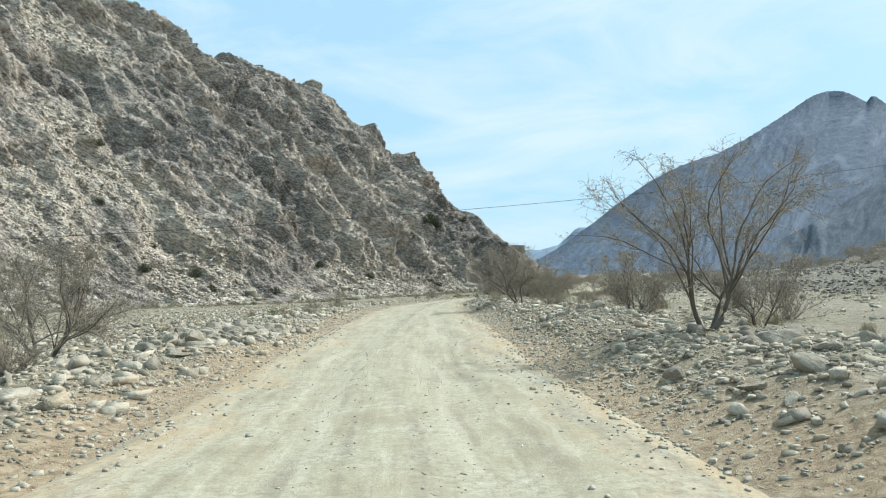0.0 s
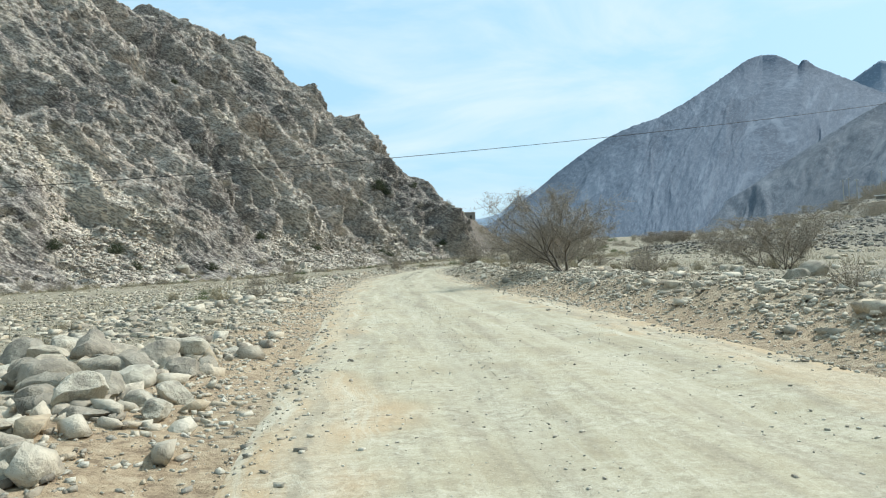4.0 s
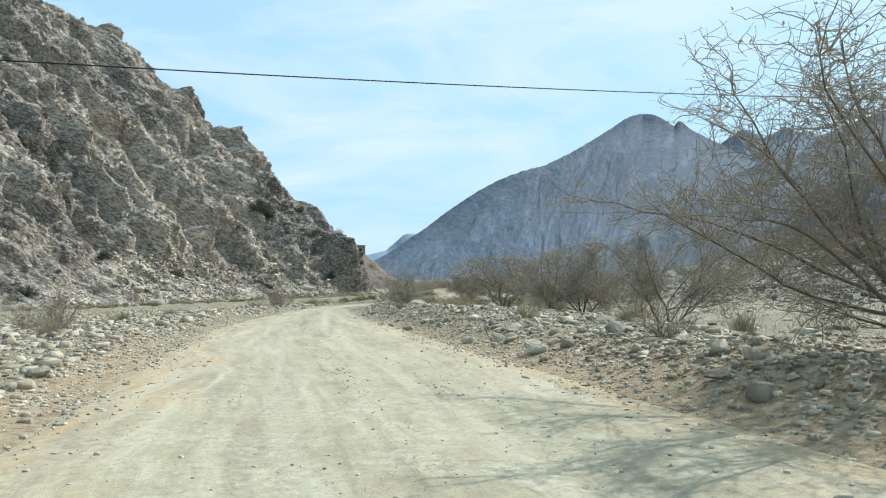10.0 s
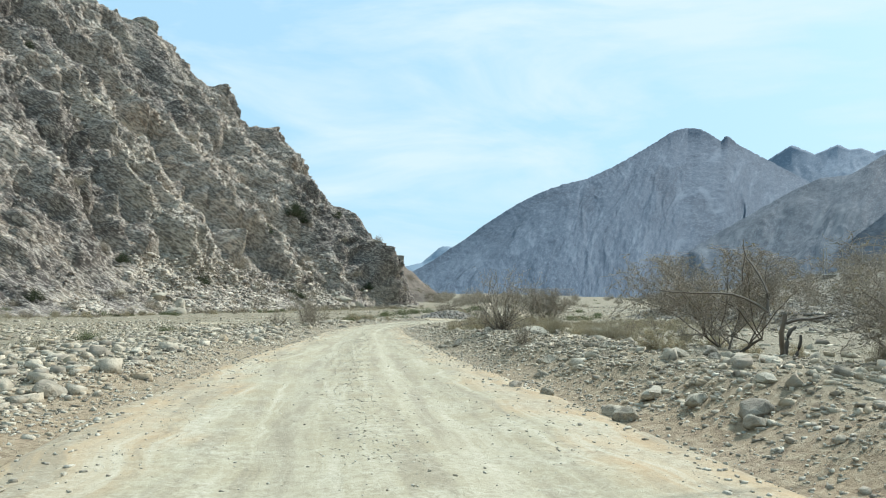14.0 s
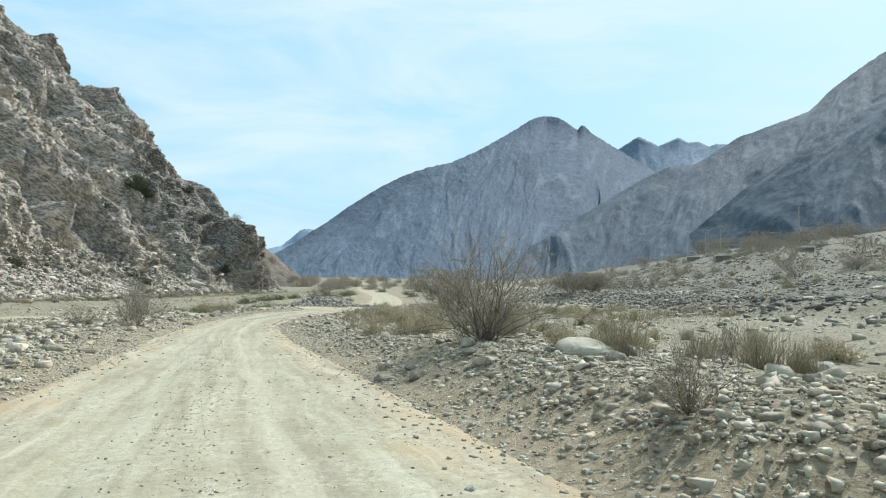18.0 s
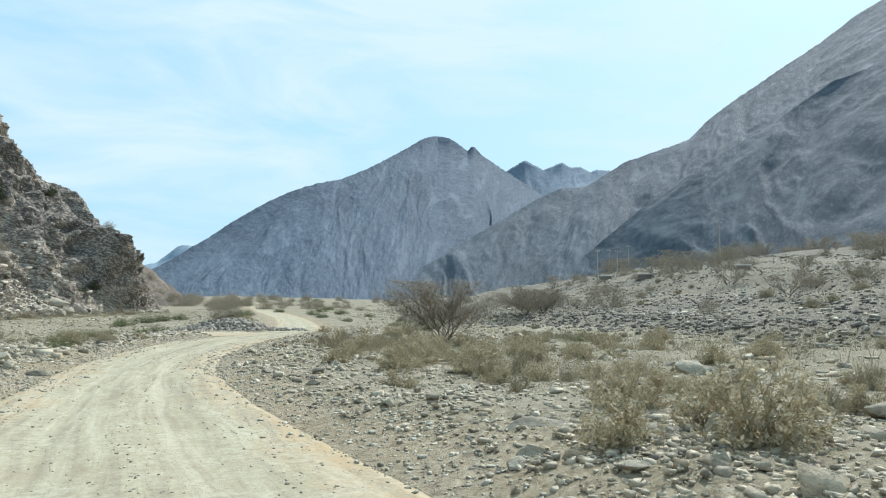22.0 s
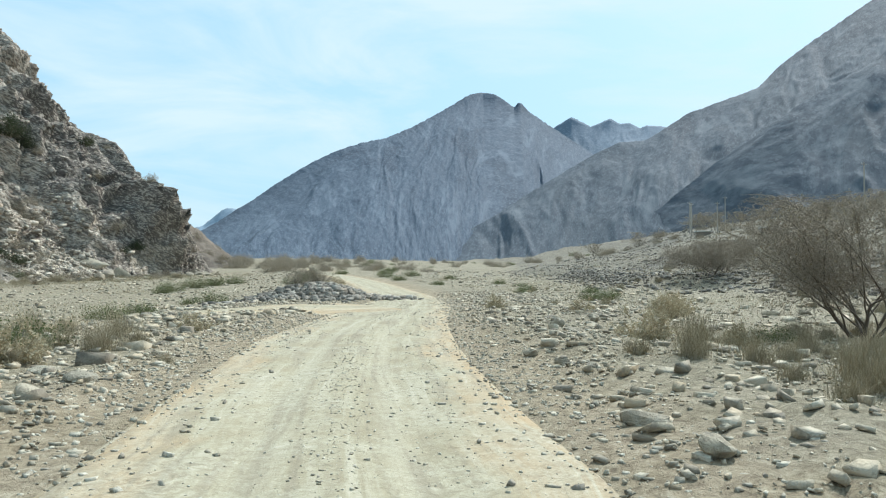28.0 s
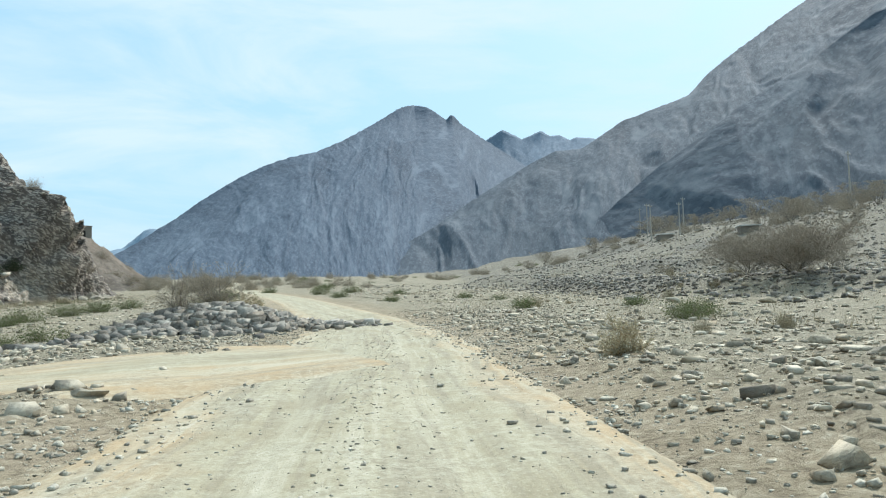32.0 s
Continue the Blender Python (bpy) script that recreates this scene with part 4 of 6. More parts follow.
def scatter(name, pts, sizes, detail, flat, mat, label, seed, z=None, category="stones", sink=0.4):
    """Many loose stones in one mesh: each a jittered, flattened lump, turned at random and sunk a little."""
    rg = np.random.default_rng(seed)
    base, faces = lumps(detail)
    n = len(pts)
    # a dozen worn shapes, each stone takes one
    forms = []
    for _ in range(14):
        v = base * (1 + rg.uniform(-0.3, 0.3, (len(base), 1))) if detail else base + rg.uniform(-0.19, 0.19, base.shape)
        for _ in range(7 if detail else 0):
            nrm = rg.normal(size=3)
            nrm /= np.linalg.norm(nrm)
            v = v - np.clip(v @ nrm - rg.uniform(0.14, 0.34), 0, None)[:, None] * nrm
        forms.append(v)
    v = np.array(forms)[rg.integers(0, 14, n)]
    scale = np.stack([sizes * rg.uniform(0.9, 1.9, n), sizes * rg.uniform(0.55, 1.1, n), sizes * flat * rg.uniform(0.6, 1.5, n)], -1)
    v = v * scale[:, None, :]
    tilt, a = rg.normal(0, 0.5, n), rg.uniform(0, 6.283, n)
    y1, z1 = v[..., 1] * np.cos(tilt)[:, None] - v[..., 2] * np.sin(tilt)[:, None], v[..., 1] * np.sin(tilt)[:, None] + v[..., 2] * np.cos(tilt)[:, None]
    x2, y2 = v[..., 0] * np.cos(a)[:, None] - y1 * np.sin(a)[:, None], v[..., 0] * np.sin(a)[:, None] + y1 * np.cos(a)[:, None]
    zz = ground_z(pts[:, 0], pts[:, 1]) if z is None else z
    co = np.stack([x2 + pts[:, :1], y2 + pts[:, 1:2], z1 + (zz + scale[:, 2] * (0.5 - sink))[:, None]], -1)
    fc = faces[None] + (np.arange(n) * len(base))[:, None, None]
    return tagged(new(name, mesh_of(name, co.reshape(-1, 3), fc.reshape(-1, 3), mat)), label, category, kind="stuff")


def strewn(n, y0, y1, spread, seed, side, least=0.1):
    """Places beside the road, thinning outwards; side +1, -1 or 0 for both."""
    rg = np.random.default_rng(seed)
    y = rg.uniform(y0, y1, n)
    s = np.full(n, side) if side else rg.choice([-1, 1], n)
    d = s * (half_width(y) + least + np.abs(rg.normal(0, spread, n)))
    clump = fbm(y * 0.5, d * 0.5, 3, seed + 1) + 0.35 * rg.normal(0, 1, n) > -0.16
    clump &= rg.random(n) < 0.12 + 0.88 * smooth(0.2, 1.7, np.abs(d) - half_width(y))
    y, d = y[clump], d[clump]
    return np.stack([line_x(y) + d / lean_of(y), y], -1)


def sizes_of(n, a, b, seed, power=2.4):
    return a + (b - a) * np.random.default_rng(seed).random(n) ** power


p = strewn(85000, -4, 80, 2.8, 401, 1, 0.1)
scatter("gravel", p, sizes_of(len(p), 0.02, 0.10, 402, 3.2), 0, 0.6, M_GRAVEL, "loose grey gravel heaped along the road", 403, category="gravel")
p = strewn(58000, -4, 80, 3.0, 411, -1, 0.1)
scatter("gravel", p, sizes_of(len(p), 0.02, 0.10, 412, 3.2), 0, 0.6, M_GRAVEL, "loose pale gravel along the road's edge", 413, category="gravel")
p = strewn(90000, 76, 140, 6.0, 421, 0, 0.1)
scatter("gravel", p, sizes_of(len(p), 0.02, 0.10, 422, 3.2), 0, 0.55, M_GRAVEL, "loose pale gravel on the valley floor", 423, category="gravel")
p = strewn(480, -4, 62, 2.6, 436, 1, 0.8)
scatter("rubble", p, sizes_of(len(p), 0.08, 0.3, 437), 1, 0.6, M_GRAVEL, "worn grey stones beside the road", 438)
p = strewn(420, 62, 90, 2.4, 434, 1, 0.5)
scatter("rubble", p, sizes_of(len(p), 0.06, 0.24, 435), 0, 0.6, M_GRAVEL, "broken grey stones beside the bend", 439)
p = strewn(2000, -4, 62, 2.8, 431, 1, 0.6)
scatter("rubble", p, sizes_of(len(p), 0.06, 0.28, 432), 0, 0.6, M_GRAVEL, "grey rubble thrown up beside the road", 433)
p = strewn(2800, -4, 120, 3.6, 441, -1, 0.4)
scatter("rubble", p, sizes_of(len(p), 0.08, 0.34, 442), 0, 0.6, M_GRAVEL, "pale river stones beside the road", 443)
p = strewn(8000, 60, 190, 14, 451, 1, 4.0)
scatter("rubble", p, sizes_of(len(p), 0.05, 0.26, 452, 3.6), 0, 0.42, M_GRAVEL, "pale slabs strewn over the valley floor", 453)
p = strewn(8000, 20, 240, 26, 461, 1, 9.0)
scatter("rubble", p, sizes_of(len(p), 0.07, 0.45, 462, 3.6), 0, 0.5, M_GRAVEL, "pale stones spread over the terrace", 463)
p = strewn(6000, 20, 240, 26, 464, 1, 22.0)
scatter("rubble", p, sizes_of(len(p), 0.08, 0.36, 465, 2.8), 0, 0.5, M_VARNISH, "dark weathered stones spread over the terrace", 466)
p = strewn(18000, 10, 240, 22, 466, -1, 3.0)
scatter("rubble", p, sizes_of(len(p), 0.08, 0.36, 467, 3.0), 0, 0.42, M_GRAVEL, "pale stones spread over the dry river bed", 468)
p = strewn(3600, 88, 136, 5.0, 456, 1, 0.2)
scatter("rubble", p, sizes_of(len(p), 0.05, 0.24, 457, 2.6), 0, 0.5, M_GRAVEL, "broken stones strewn beside the road", 458)
p = strewn(2400, 96, 136, 4.0, 459, -1, 0.2)
scatter("rubble", p, sizes_of(len(p), 0.05, 0.2, 460, 2.6), 0, 0.5, M_GRAVEL, "broken stones strewn between road and side track", 465)
# the terrace and the far plain, the river bed below the mountain
rn = np.random.default_rng(491)
y = rn.uniform(60, 230, 20000)
d = rn.uniform(16, 95, 20000) + bank_shift(y)
p = np.stack([line_x(y) + d / lean_of(y), y], -1)
scatter("rubble", p[:9000], sizes_of(9000, 0.09, 0.42, 492, 3.0), 0, 0.5, M_VARNISH, "worn slabs lying on the old terrace", 493)
scatter("rubble", p[9000:], sizes_of(11000, 0.09, 0.38, 494, 2.6), 0, 0.6, M_VARNISH, "dark stones lying on the old terrace", 495)
y = rn.uniform(6, 120, 20000)
d = -rn.uniform(4, 27, 20000)
p = np.stack([line_x(y) + d / lean_of(y), y], -1)
scatter("rubble", p, sizes_of(20000, 0.05, 0.28, 496, 3.4), 0, 0.5, M_GRAVEL, "loose stones on the dry river bed", 497)
# a bank of the river bed heaped with rounded stones where the boulders lie
rn = np.random.default_rng(471)
p = np.stack([rn.normal(-4.6, 0.9, 420), rn.normal(20.8, 2.2, 420)], -1)
p = p[p[:, 0] < -2.7]
scatter("rubble", p, sizes_of(len(p), 0.14, 0.42, 470, 1.6), 1, 0.7, M_GRAVEL, "rounded river stones packed between the boulders", 469)
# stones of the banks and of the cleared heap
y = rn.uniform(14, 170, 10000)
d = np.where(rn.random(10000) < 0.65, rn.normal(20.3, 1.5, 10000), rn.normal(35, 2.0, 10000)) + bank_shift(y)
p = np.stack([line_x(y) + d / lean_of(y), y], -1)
# the dark colour of these stones carries the bank's shade
scatter("rubble", p, sizes_of(len(p), 0.07, 0.34, 472, 2.8), 0, 0.6, M_BANK, "stones in the face of the bank, coloured dark for its shade", 473)
p = np.stack([rn.normal(26.3, 2.3, 1500), rn.normal(131.6, 1.1, 1500)], -1)
scatter("stone_heap", p, sizes_of(len(p), 0.12, 0.42, 475, 1.5), 0, 0.7, M_VARNISH, "heap of cleared grey stones at the side track", 476)
p = np.stack([rn.uniform(14, 24, 700), rn.normal(0, 0.9, 700)], -1)
p[:, 1] += 125.6 + 0.55 * (p[:, 0] - 14)
scatter("rubble", p, sizes_of(len(p), 0.13, 0.4, 477, 1.5), 1, 0.5, M_GRAVEL, "row of dark stones along the side track", 478)
# fine broken stone on the verges
y = rn.uniform(-3, 132, 85000)
u = rn.choice([-1, 1], 85000)
d = u * (half_width(y) + rn.normal(0.6, 0.6, 85000))
x = line_x(y) + d / lean_of(y)
keep = fbm(x * 0.8, y * 0.8, 3, 487) + 0.3 * rn.normal(0, 1, 85000) > -0.1
p = np.stack([x, y], -1)[keep]
scatter("gravel", p, sizes_of(len(p), 0.012, 0.062, 488, 3.0), 0, 0.6, M_PEBBLE, "fine broken stone on the road's verges", 489, np.maximum(ground_z(p[:, 0], p[:, 1]), np.where(np.abs(lateral(p[:, 0], p[:, 1])) < 1.1 * half_width(p[:, 1]), bed_z(p[:, 0], p[:, 1]), -9)), category="gravel")
# pebbles lying on the road
y = rn.uniform(-2, 140, 90000)
u = np.clip(rn.normal(0, 0.45, 90000), -0.97, 0.97)
keep = (fbm(y * 0.06, u * 5, 3, 481) + 0.4 * rn.normal(0, 1, 90000) > 0.5)
y, u = y[keep], u[keep]
x = line_x(y) + u * half_width(y) / lean_of(y)
scatter("pebbles", np.stack([x, y], -1), sizes_of(len(x), 0.007, 0.03, 482, 4.5), 0, 0.6, M_PEBBLE, "loose pebbles on the dirt road", 483, bed_z(x, y), "pebbles")


# loose stone left in rows between the wheel tracks
y = rn.uniform(56, 140, 20000)
u = np.clip(rn.choice([-0.04, 0.02, 0.62, -0.66], 20000) + rn.normal(0, 0.09, 20000), -0.97, 0.97)
keep = fbm(y * 0.09, u * 4, 3, 484) + 0.25 * rn.normal(0, 1, 20000) > 0.08
y, u = y[keep], u[keep]
x = line_x(y) + u * half_width(y) / lean_of(y)
scatter("pebbles", np.stack([x, y], -1), sizes_of(len(x), 0.007, 0.028, 485, 4.0), 0, 0.6, M_PEBBLE, "loose gravel left in rows along the wheel tracks", 486, bed_z(x, y), "pebbles")


def face_stones(n, seed, wmin, wmax, label, a, b, need=0.0, mat=M_DEBRIS):
    """Broken rock lying on the mountainside, most of it on the debris slopes."""
    rg = np.random.default_rng(seed)
    ok = np.argwhere((FACE[0] > -165) & (FACE[0] < 10) & (FACE[1] > wmin) & (FACE[1] < wmax) & (FACE[5] >= need) & (FACE[6] <= (0.4 if mat is M_DEBRIS else 9)) & (FACE[4] > -1.0))
    i, j = ok[rg.integers(0, len(ok), n)].T
    pts = np.stack([FACE[2][i, j], FACE[3][i, j]], -1)
    scatter("rubble", pts, sizes_of(n, a, b, seed + 1, 2.6), 0, 0.55, mat, label, seed + 2, FACE[4][i, j] - 0.05)


face_stones(12000, 501, -4, 10, "broken slabs fallen to the mountain's foot", 0.15, 0.9)
face_stones(16000, 505, 1, 60, "broken pale debris lying on the mountainside", 0.12, 0.6, 0.25)
face_stones(6000, 509, 0, 62, "broken rock on the ledges of the mountainside", 0.2, 0.8, 0.0, M_CLIFF)


# ---- plants ----
def tube(path, radii, sides):
    """A tapered tube along a path: vertices and quads."""
    path, radii = np.asarray(path), np.asarray(radii)
    way = np.gradient(path, axis=0)
    way /= np.linalg.norm(way, axis=1, keepdims=True) + 1e-9
    ref = np.where(np.abs(way[:, 2:3]) > 0.9, [[1.0, 0, 0]], [[0, 0, 1.0]])
    a = np.cross(way, ref)
    a /= np.linalg.norm(a, axis=1, keepdims=True) + 1e-9
    b = np.cross(way, a)
    ang = np.arange(sides) * 2 * math.pi / sides
    ring = np.cos(ang)[None, :, None] * a[:, None] + np.sin(ang)[None, :, None] * b[:, None]
    v = path[:, None] + ring * radii[:, None, None]
    n = len(path)
    i, j = np.meshgrid(np.arange(n - 1), np.arange(sides), indexing="ij")
    k = (j + 1) % sides
    return v.reshape(-1, 3), np.stack([i * sides + j, i * sides + k, (i + 1) * sides + k, (i + 1) * sides + j], -1).reshape(-1, 4)


def tubes_mesh(name, branches, sides, mat):
    vs, fs, at = [], [], 0
    for path, radii in branches:
        v, f = tube(path, radii, sides)
        vs.append(v)
        fs.append(f + at)
        at += len(v)
    return mesh_of(name, np.concatenate(vs), np.concatenate(fs), mat, True)


def grow(rg, start, way, length, r0, r1, steps, droop, wander):
    """A crooked branch."""
    pts, w = [np.array(start, float)], np.array(way, float)
    for _ in range(steps):
        w = w + rg.normal(0, wander, 3)
        w[2] += droop
        w /= np.linalg.norm(w)
        pts.append(pts[-1] + w * length / steps)
    return np.array(pts), np.linspace(r0, r1, steps + 1)


def leaves_mesh(name, pts, size, mat, rg, narrow=0.45):
    """Small folded leaves, each two joined triangles bent along the middle."""
    n = len(pts)
    a = rg.normal(size=(n, 3))
    a /= np.linalg.norm(a, axis=1, keepdims=True)
    b = np.cross(a, rg.normal(size=(n, 3)))
    b /= np.linalg.norm(b, axis=1, keepdims=True) + 1e-9
    c = np.cross(a, b)
    s = size * rg.uniform(0.6, 1.4, (n, 1))
    v = np.stack([pts - a * s * 0.5, pts + b * s * narrow * 0.5 + c * s * 0.12, pts + a * s * 0.5, pts - b * s * narrow * 0.5 + c * s * 0.12], 1)
    k = np.arange(n)[:, None] * 4
    f = np.concatenate([k + [[0, 1, 2]], k + [[0, 2, 3]]])
    return mesh_of(name, v.reshape(-1, 3), f, mat)


def part(name, me, parent, label=""):
    ob = new(name, me)
    ob.parent = parent
    return tagged(ob, label)


def side_way(rg, way, spread, lift=0.0):
    v = np.asarray(way) + rg.normal(0, spread, 3)
    v[2] += lift
    return v / np.linalg.norm(v)


def acacia(seed, height, width, lean=(0, 0), stems=3, leaf=M_LEAF, leaf_count=1500, dense=1.0, low=0.45, twig=M_TWIG, leaf_size=0.045, spread=0.7):
    """A thorn tree: several crooked stems, long spreading limbs and a flat-topped crown of bare twigs."""
    rg = np.random.default_rng(seed)
    root = new("tree")
    trunk, limbs, twigs, tips = [], [], [], []
    turn = rg.uniform(0, 6.28)
    for k in range(stems):
        a = turn + 6.283 * k / stems + rg.normal(0, 0.3)
        way = np.array([spread * math.cos(a) + lean[0], spread * math.sin(a) + lean[1], 1.0])
        way /= np.linalg.norm(way)
        r = 0.016 * height * rg.uniform(0.8, 1.1)
        stem = grow(rg, (0.05 * math.cos(a), 0.05 * math.sin(a), -0.12), way, height * 0.34, r, r * 0.6, 6, 0.0, 0.12)
        trunk.append(stem)
        for i in range(6):
            at = 1.0 if i < 2 else rg.uniform(0.3, 1.0)
            j = min(int(at * 6), 5)
            base = stem[0][j] + (stem[0][j + 1] - stem[0][j]) * (at * 6 - j)
            b = a + rg.normal(0, 0.9) + (i % 2) * rg.uniform(-0.8, 0.8)
            out = width * rg.uniform(0.3, 0.52)
            goal = np.array([math.cos(b) * out + lean[0] * width * 0.5, math.sin(b) * out + lean[1] * width * 0.5, height * rg.uniform(low, 0.97)])
            if i == 0:
                goal = np.array([math.cos(b) * out * 0.35 + lean[0] * width * 0.4, math.sin(b) * out * 0.35 + lean[1] * width * 0.4, height * rg.uniform(0.85, 1.0)])
            ln = np.linalg.norm(goal - base)
            limb = grow(rg, base, (goal - base) / ln, ln, r * 0.42, r * 0.1, 9, 0.0, 0.13)
            limbs.append(limb)
            for _ in range(int(20 * dense)):
                m = rg.integers(2, 10)
                along = limb[0][m] - limb[0][m - 1]
                sub = grow(rg, limb[0][m], side_way(rg, along / np.linalg.norm(along), 0.55, 0.1), width * rg.uniform(0.09, 0.22), r * 0.09 + 0.002, 0.003, 7, 0.02, 0.27)
                twigs.append(sub)
                for _ in range(12):
                    q = rg.integers(1, 8)
                    t = grow(rg, sub[0][q], side_way(rg, (0, 0, 0.3), 0.7), width * rg.uniform(0.025, 0.08), 0.0038, 0.0018, 3, 0.02, 0.35)
                    twigs.append(t)
                    tips.append(t[0])
    # the crown spreads sideways under its flat top
    for path, _ in limbs + twigs:
        path[:, 2] = height - 0.12 * height * np.logaddexp(0, (height - path[:, 2]) / (0.12 * height))
    part("trunk", tubes_mesh("trunk", trunk, 7, M_BARK), root)
    for limb in limbs:
        part("limb", tubes_mesh("limb", [limb], 5, M_BARK), root)
    part("crown", tubes_mesh("crown", twigs, 3, twig), root, "crown of fine bare brown twigs")
    tips = np.concatenate(tips)
    pick = tips[rg.integers(0, len(tips), leaf_count)] + rg.normal(0, 0.03, (leaf_count, 3))
    part("foliage", leaves_mesh("foliage", pick, leaf_size, leaf, rg), root, "sparse tiny dry leaves")
    return root


def thorn_bush(seed, height, width, leaf=M_LEAF, leaf_count=500, stems=26, leaf_size=0.045, name="bush", straight=0.2, twig=M_TWIG):
    """Many thin stems fanning from one foot."""
    rg = np.random.default_rng(seed)
    root = new(name)
    stalks, twigs, tips = [], [], []
    for k in range(stems):
        a, t = rg.uniform(0, 6.283), rg.uniform(0.05, 1.0) ** 0.7
        way = np.array([math.cos(a) * t * width / height * 0.62, math.sin(a) * t * width / height * 0.62, 1.0 - 0.35 * t])
        way /= np.linalg.norm(way)
        stalk = grow(rg, (rg.normal(0, 0.05 * width), rg.normal(0, 0.05 * width), -0.06), way, height * rg.uniform(0.75, 1.15), 0.0045 * height + 0.0025, 0.003, 6, 0.0, straight)
        stalks.append(stalk)
        for _ in range(13):
            q = rg.integers(1, 7)
            tw = grow(rg, stalk[0][q], side_way(rg, way, 0.55), height * rg.uniform(0.12, 0.34), 0.006, 0.0025, 3, 0.02, 0.22)
            twigs.append(tw)
            tips.append(tw[0])
            for _ in range(2):
                t2 = grow(rg, tw[0][rg.integers(1, 4)], side_way(rg, way, 0.9), height * rg.uniform(0.05, 0.16), 0.004, 0.002, 2, 0.0, 0.2)
                twigs.append(t2)
                tips.append(t2[0])
    part("base", tubes_mesh("base", stalks, 5, M_BARK if twig is M_TWIG else twig), root)
    part("crown", tubes_mesh("crown", twigs, 3, twig), root, "crown of thin dry twigs")
    tips = np.concatenate(tips)
    pick = tips[rg.integers(0, len(tips), leaf_count)] + rg.normal(0, 0.02, (leaf_count, 3))
    part("foliage", leaves_mesh("foliage", pick, leaf_size, leaf, rg), root)
    return root


def low_shrub(seed, height, width, leaf, count=2600, size=0.05):
    """A dense low mound of small leaves on short stems."""
    rg = np.random.default_rng(seed)
    root = new("shrub")
    stalks, pts = [], []
    for k in range(46):
        a, t = rg.uniform(0, 6.283), rg.random() ** 0.5
        tip = np.array([math.cos(a) * t * width * 0.5, math.sin(a) * t * width * 0.5, height * (1.05 - 0.75 * t * t) * rg.uniform(0.7, 1.15)])
        foot = np.array([tip[0] * 0.3, tip[1] * 0.3, -0.05])
        mid = (tip + foot) / 2 + rg.normal(0, 0.05 * width, 3)
        stalks.append((np.array([foot, mid, tip]), np.array([0.008, 0.006, 0.003])))
        m = count // 46
        f = rg.random((m, 1)) ** 0.6
        pts.append(foot + (tip - foot) * f + rg.normal(0, 0.055 * width, (m, 3)) * (0.4 + f))
    part("base", tubes_mesh("base", stalks, 4, M_TWIG), root)
    pts = np.concatenate(pts)
    pts[:, 2] = np.abs(pts[:, 2])
    part("foliage", leaves_mesh("foliage", pts, size, leaf, rg, 0.5), root)
    return root


def grass_tuft(seed, height, width, count=260):
    rg = np.random.default_rng(seed)
    root = new("grass_tuft")
    blades = []
    for _ in range(count):
        a, t = rg.uniform(0, 6.283), rg.random()
        foot = (rg.normal(0, 0.16 * width), rg.normal(0, 0.16 * width), -0.03)
        blades.append(grow(rg, foot, (math.cos(a) * 0.6 * t, math.sin(a) * 0.6 * t, 1.0), height * rg.uniform(0.5, 1.15), 0.004, 0.0012, 3, -0.04, 0.12))
    part("clump", tubes_mesh("clump", blades, 3, M_STRAW), root)
    return root


def stand(ob, x, y, turn=0.0, scale=1.0, sink=0.03, z=None, squash=1.0):
    zz = float(ground_z(x, y)) - sink if z is None else z
    ob.matrix_world = pose(x, y, zz, 0, 0, turn) @ Matrix.Diagonal((scale, scale, scale * squash, 1))
    return ob


def again(ob, x, y, turn=0.0, scale=1.0, sink=0.03, z=None, squash=1.0):
    zz = float(ground_z(x, y)) - sink if z is None else z
    c = copy_thing(ob, Matrix())
    c.matrix_basis = pose(x, y, zz, 0, 0, turn) @ Matrix.Diagonal((scale, scale, scale * squash, 1))
    return c


THORN = "bare grey-brown thorn tree among the roadside stones"
# seed, x, y, height, width, lean, stems, leaves
TREES = [
    (601, 5.9, 12.6, 3.7, 4.3, (0.12, 0.0), 3, 1600, "tall bare thorn tree spreading over roadside boulders"),
    (602, 8.8, 16.1, 1.9, 2.8, (0.1, 0.0), 3, 700, THORN),
    (603, 7.4, 20.5, 2.0, 2.6, (0.05, 0.0), 3, 700, THORN),
    (604, 12.2, 33.5, 2.0, 3.7, (0.0, 0.0), 4, 1700, "low thorn tree with a rounded brown crown"),
    (606, 7.9, 41.1, 3.7, 5.6, (-0.42, 0.1), 4, 2600, "wide thorn tree with low sweeping bare limbs"),
    (607, -8.2, 17.5, 3.1, 3.8, (0.0, 0.0), 4, 2200, "twiggy thorn tree on the dry river bed"),
    (608, 11.3, 56.8, 2.2, 3.4, (0.05, 0.0), 3, 1500, THORN),
    (609, 13.3, 58.4, 2.7, 5.2, (0.2, 0.0), 4, 2600, "dense brown thorn tree behind the stone berm"),
    (610, 11.6, 51.2, 2.6, 4.4, (0.2, -0.1), 3, 2400, "dense brown thorn tree behind the stone berm"),
    (611, 25.6, 101.7, 3.0, 5.6, (0.0, 0.0), 5, 3800, "umbrella-shaped thorn tree on the gravel plain"),
    (612, 53.0, 124.6, 2.5, 6.4, (0.0, 0.0), 5, 3800, "brown thorn tree standing below the terrace"),
]
kept = {}
for seed, x, y, h, w, lean, stems, leafy, label in TREES:
    kept[seed] = tagged(stand(acacia(seed, h, w, lean, stems, M_LEAF, leafy, dense=0.8 if seed == 601 else 1.2 if w < 5 else 1.6, low=0.68 if seed in (601, 611, 612, 604) else 0.3, spread=0.3 if seed == 601 else 0.7), x, y), label, "tree", "thorn trees")
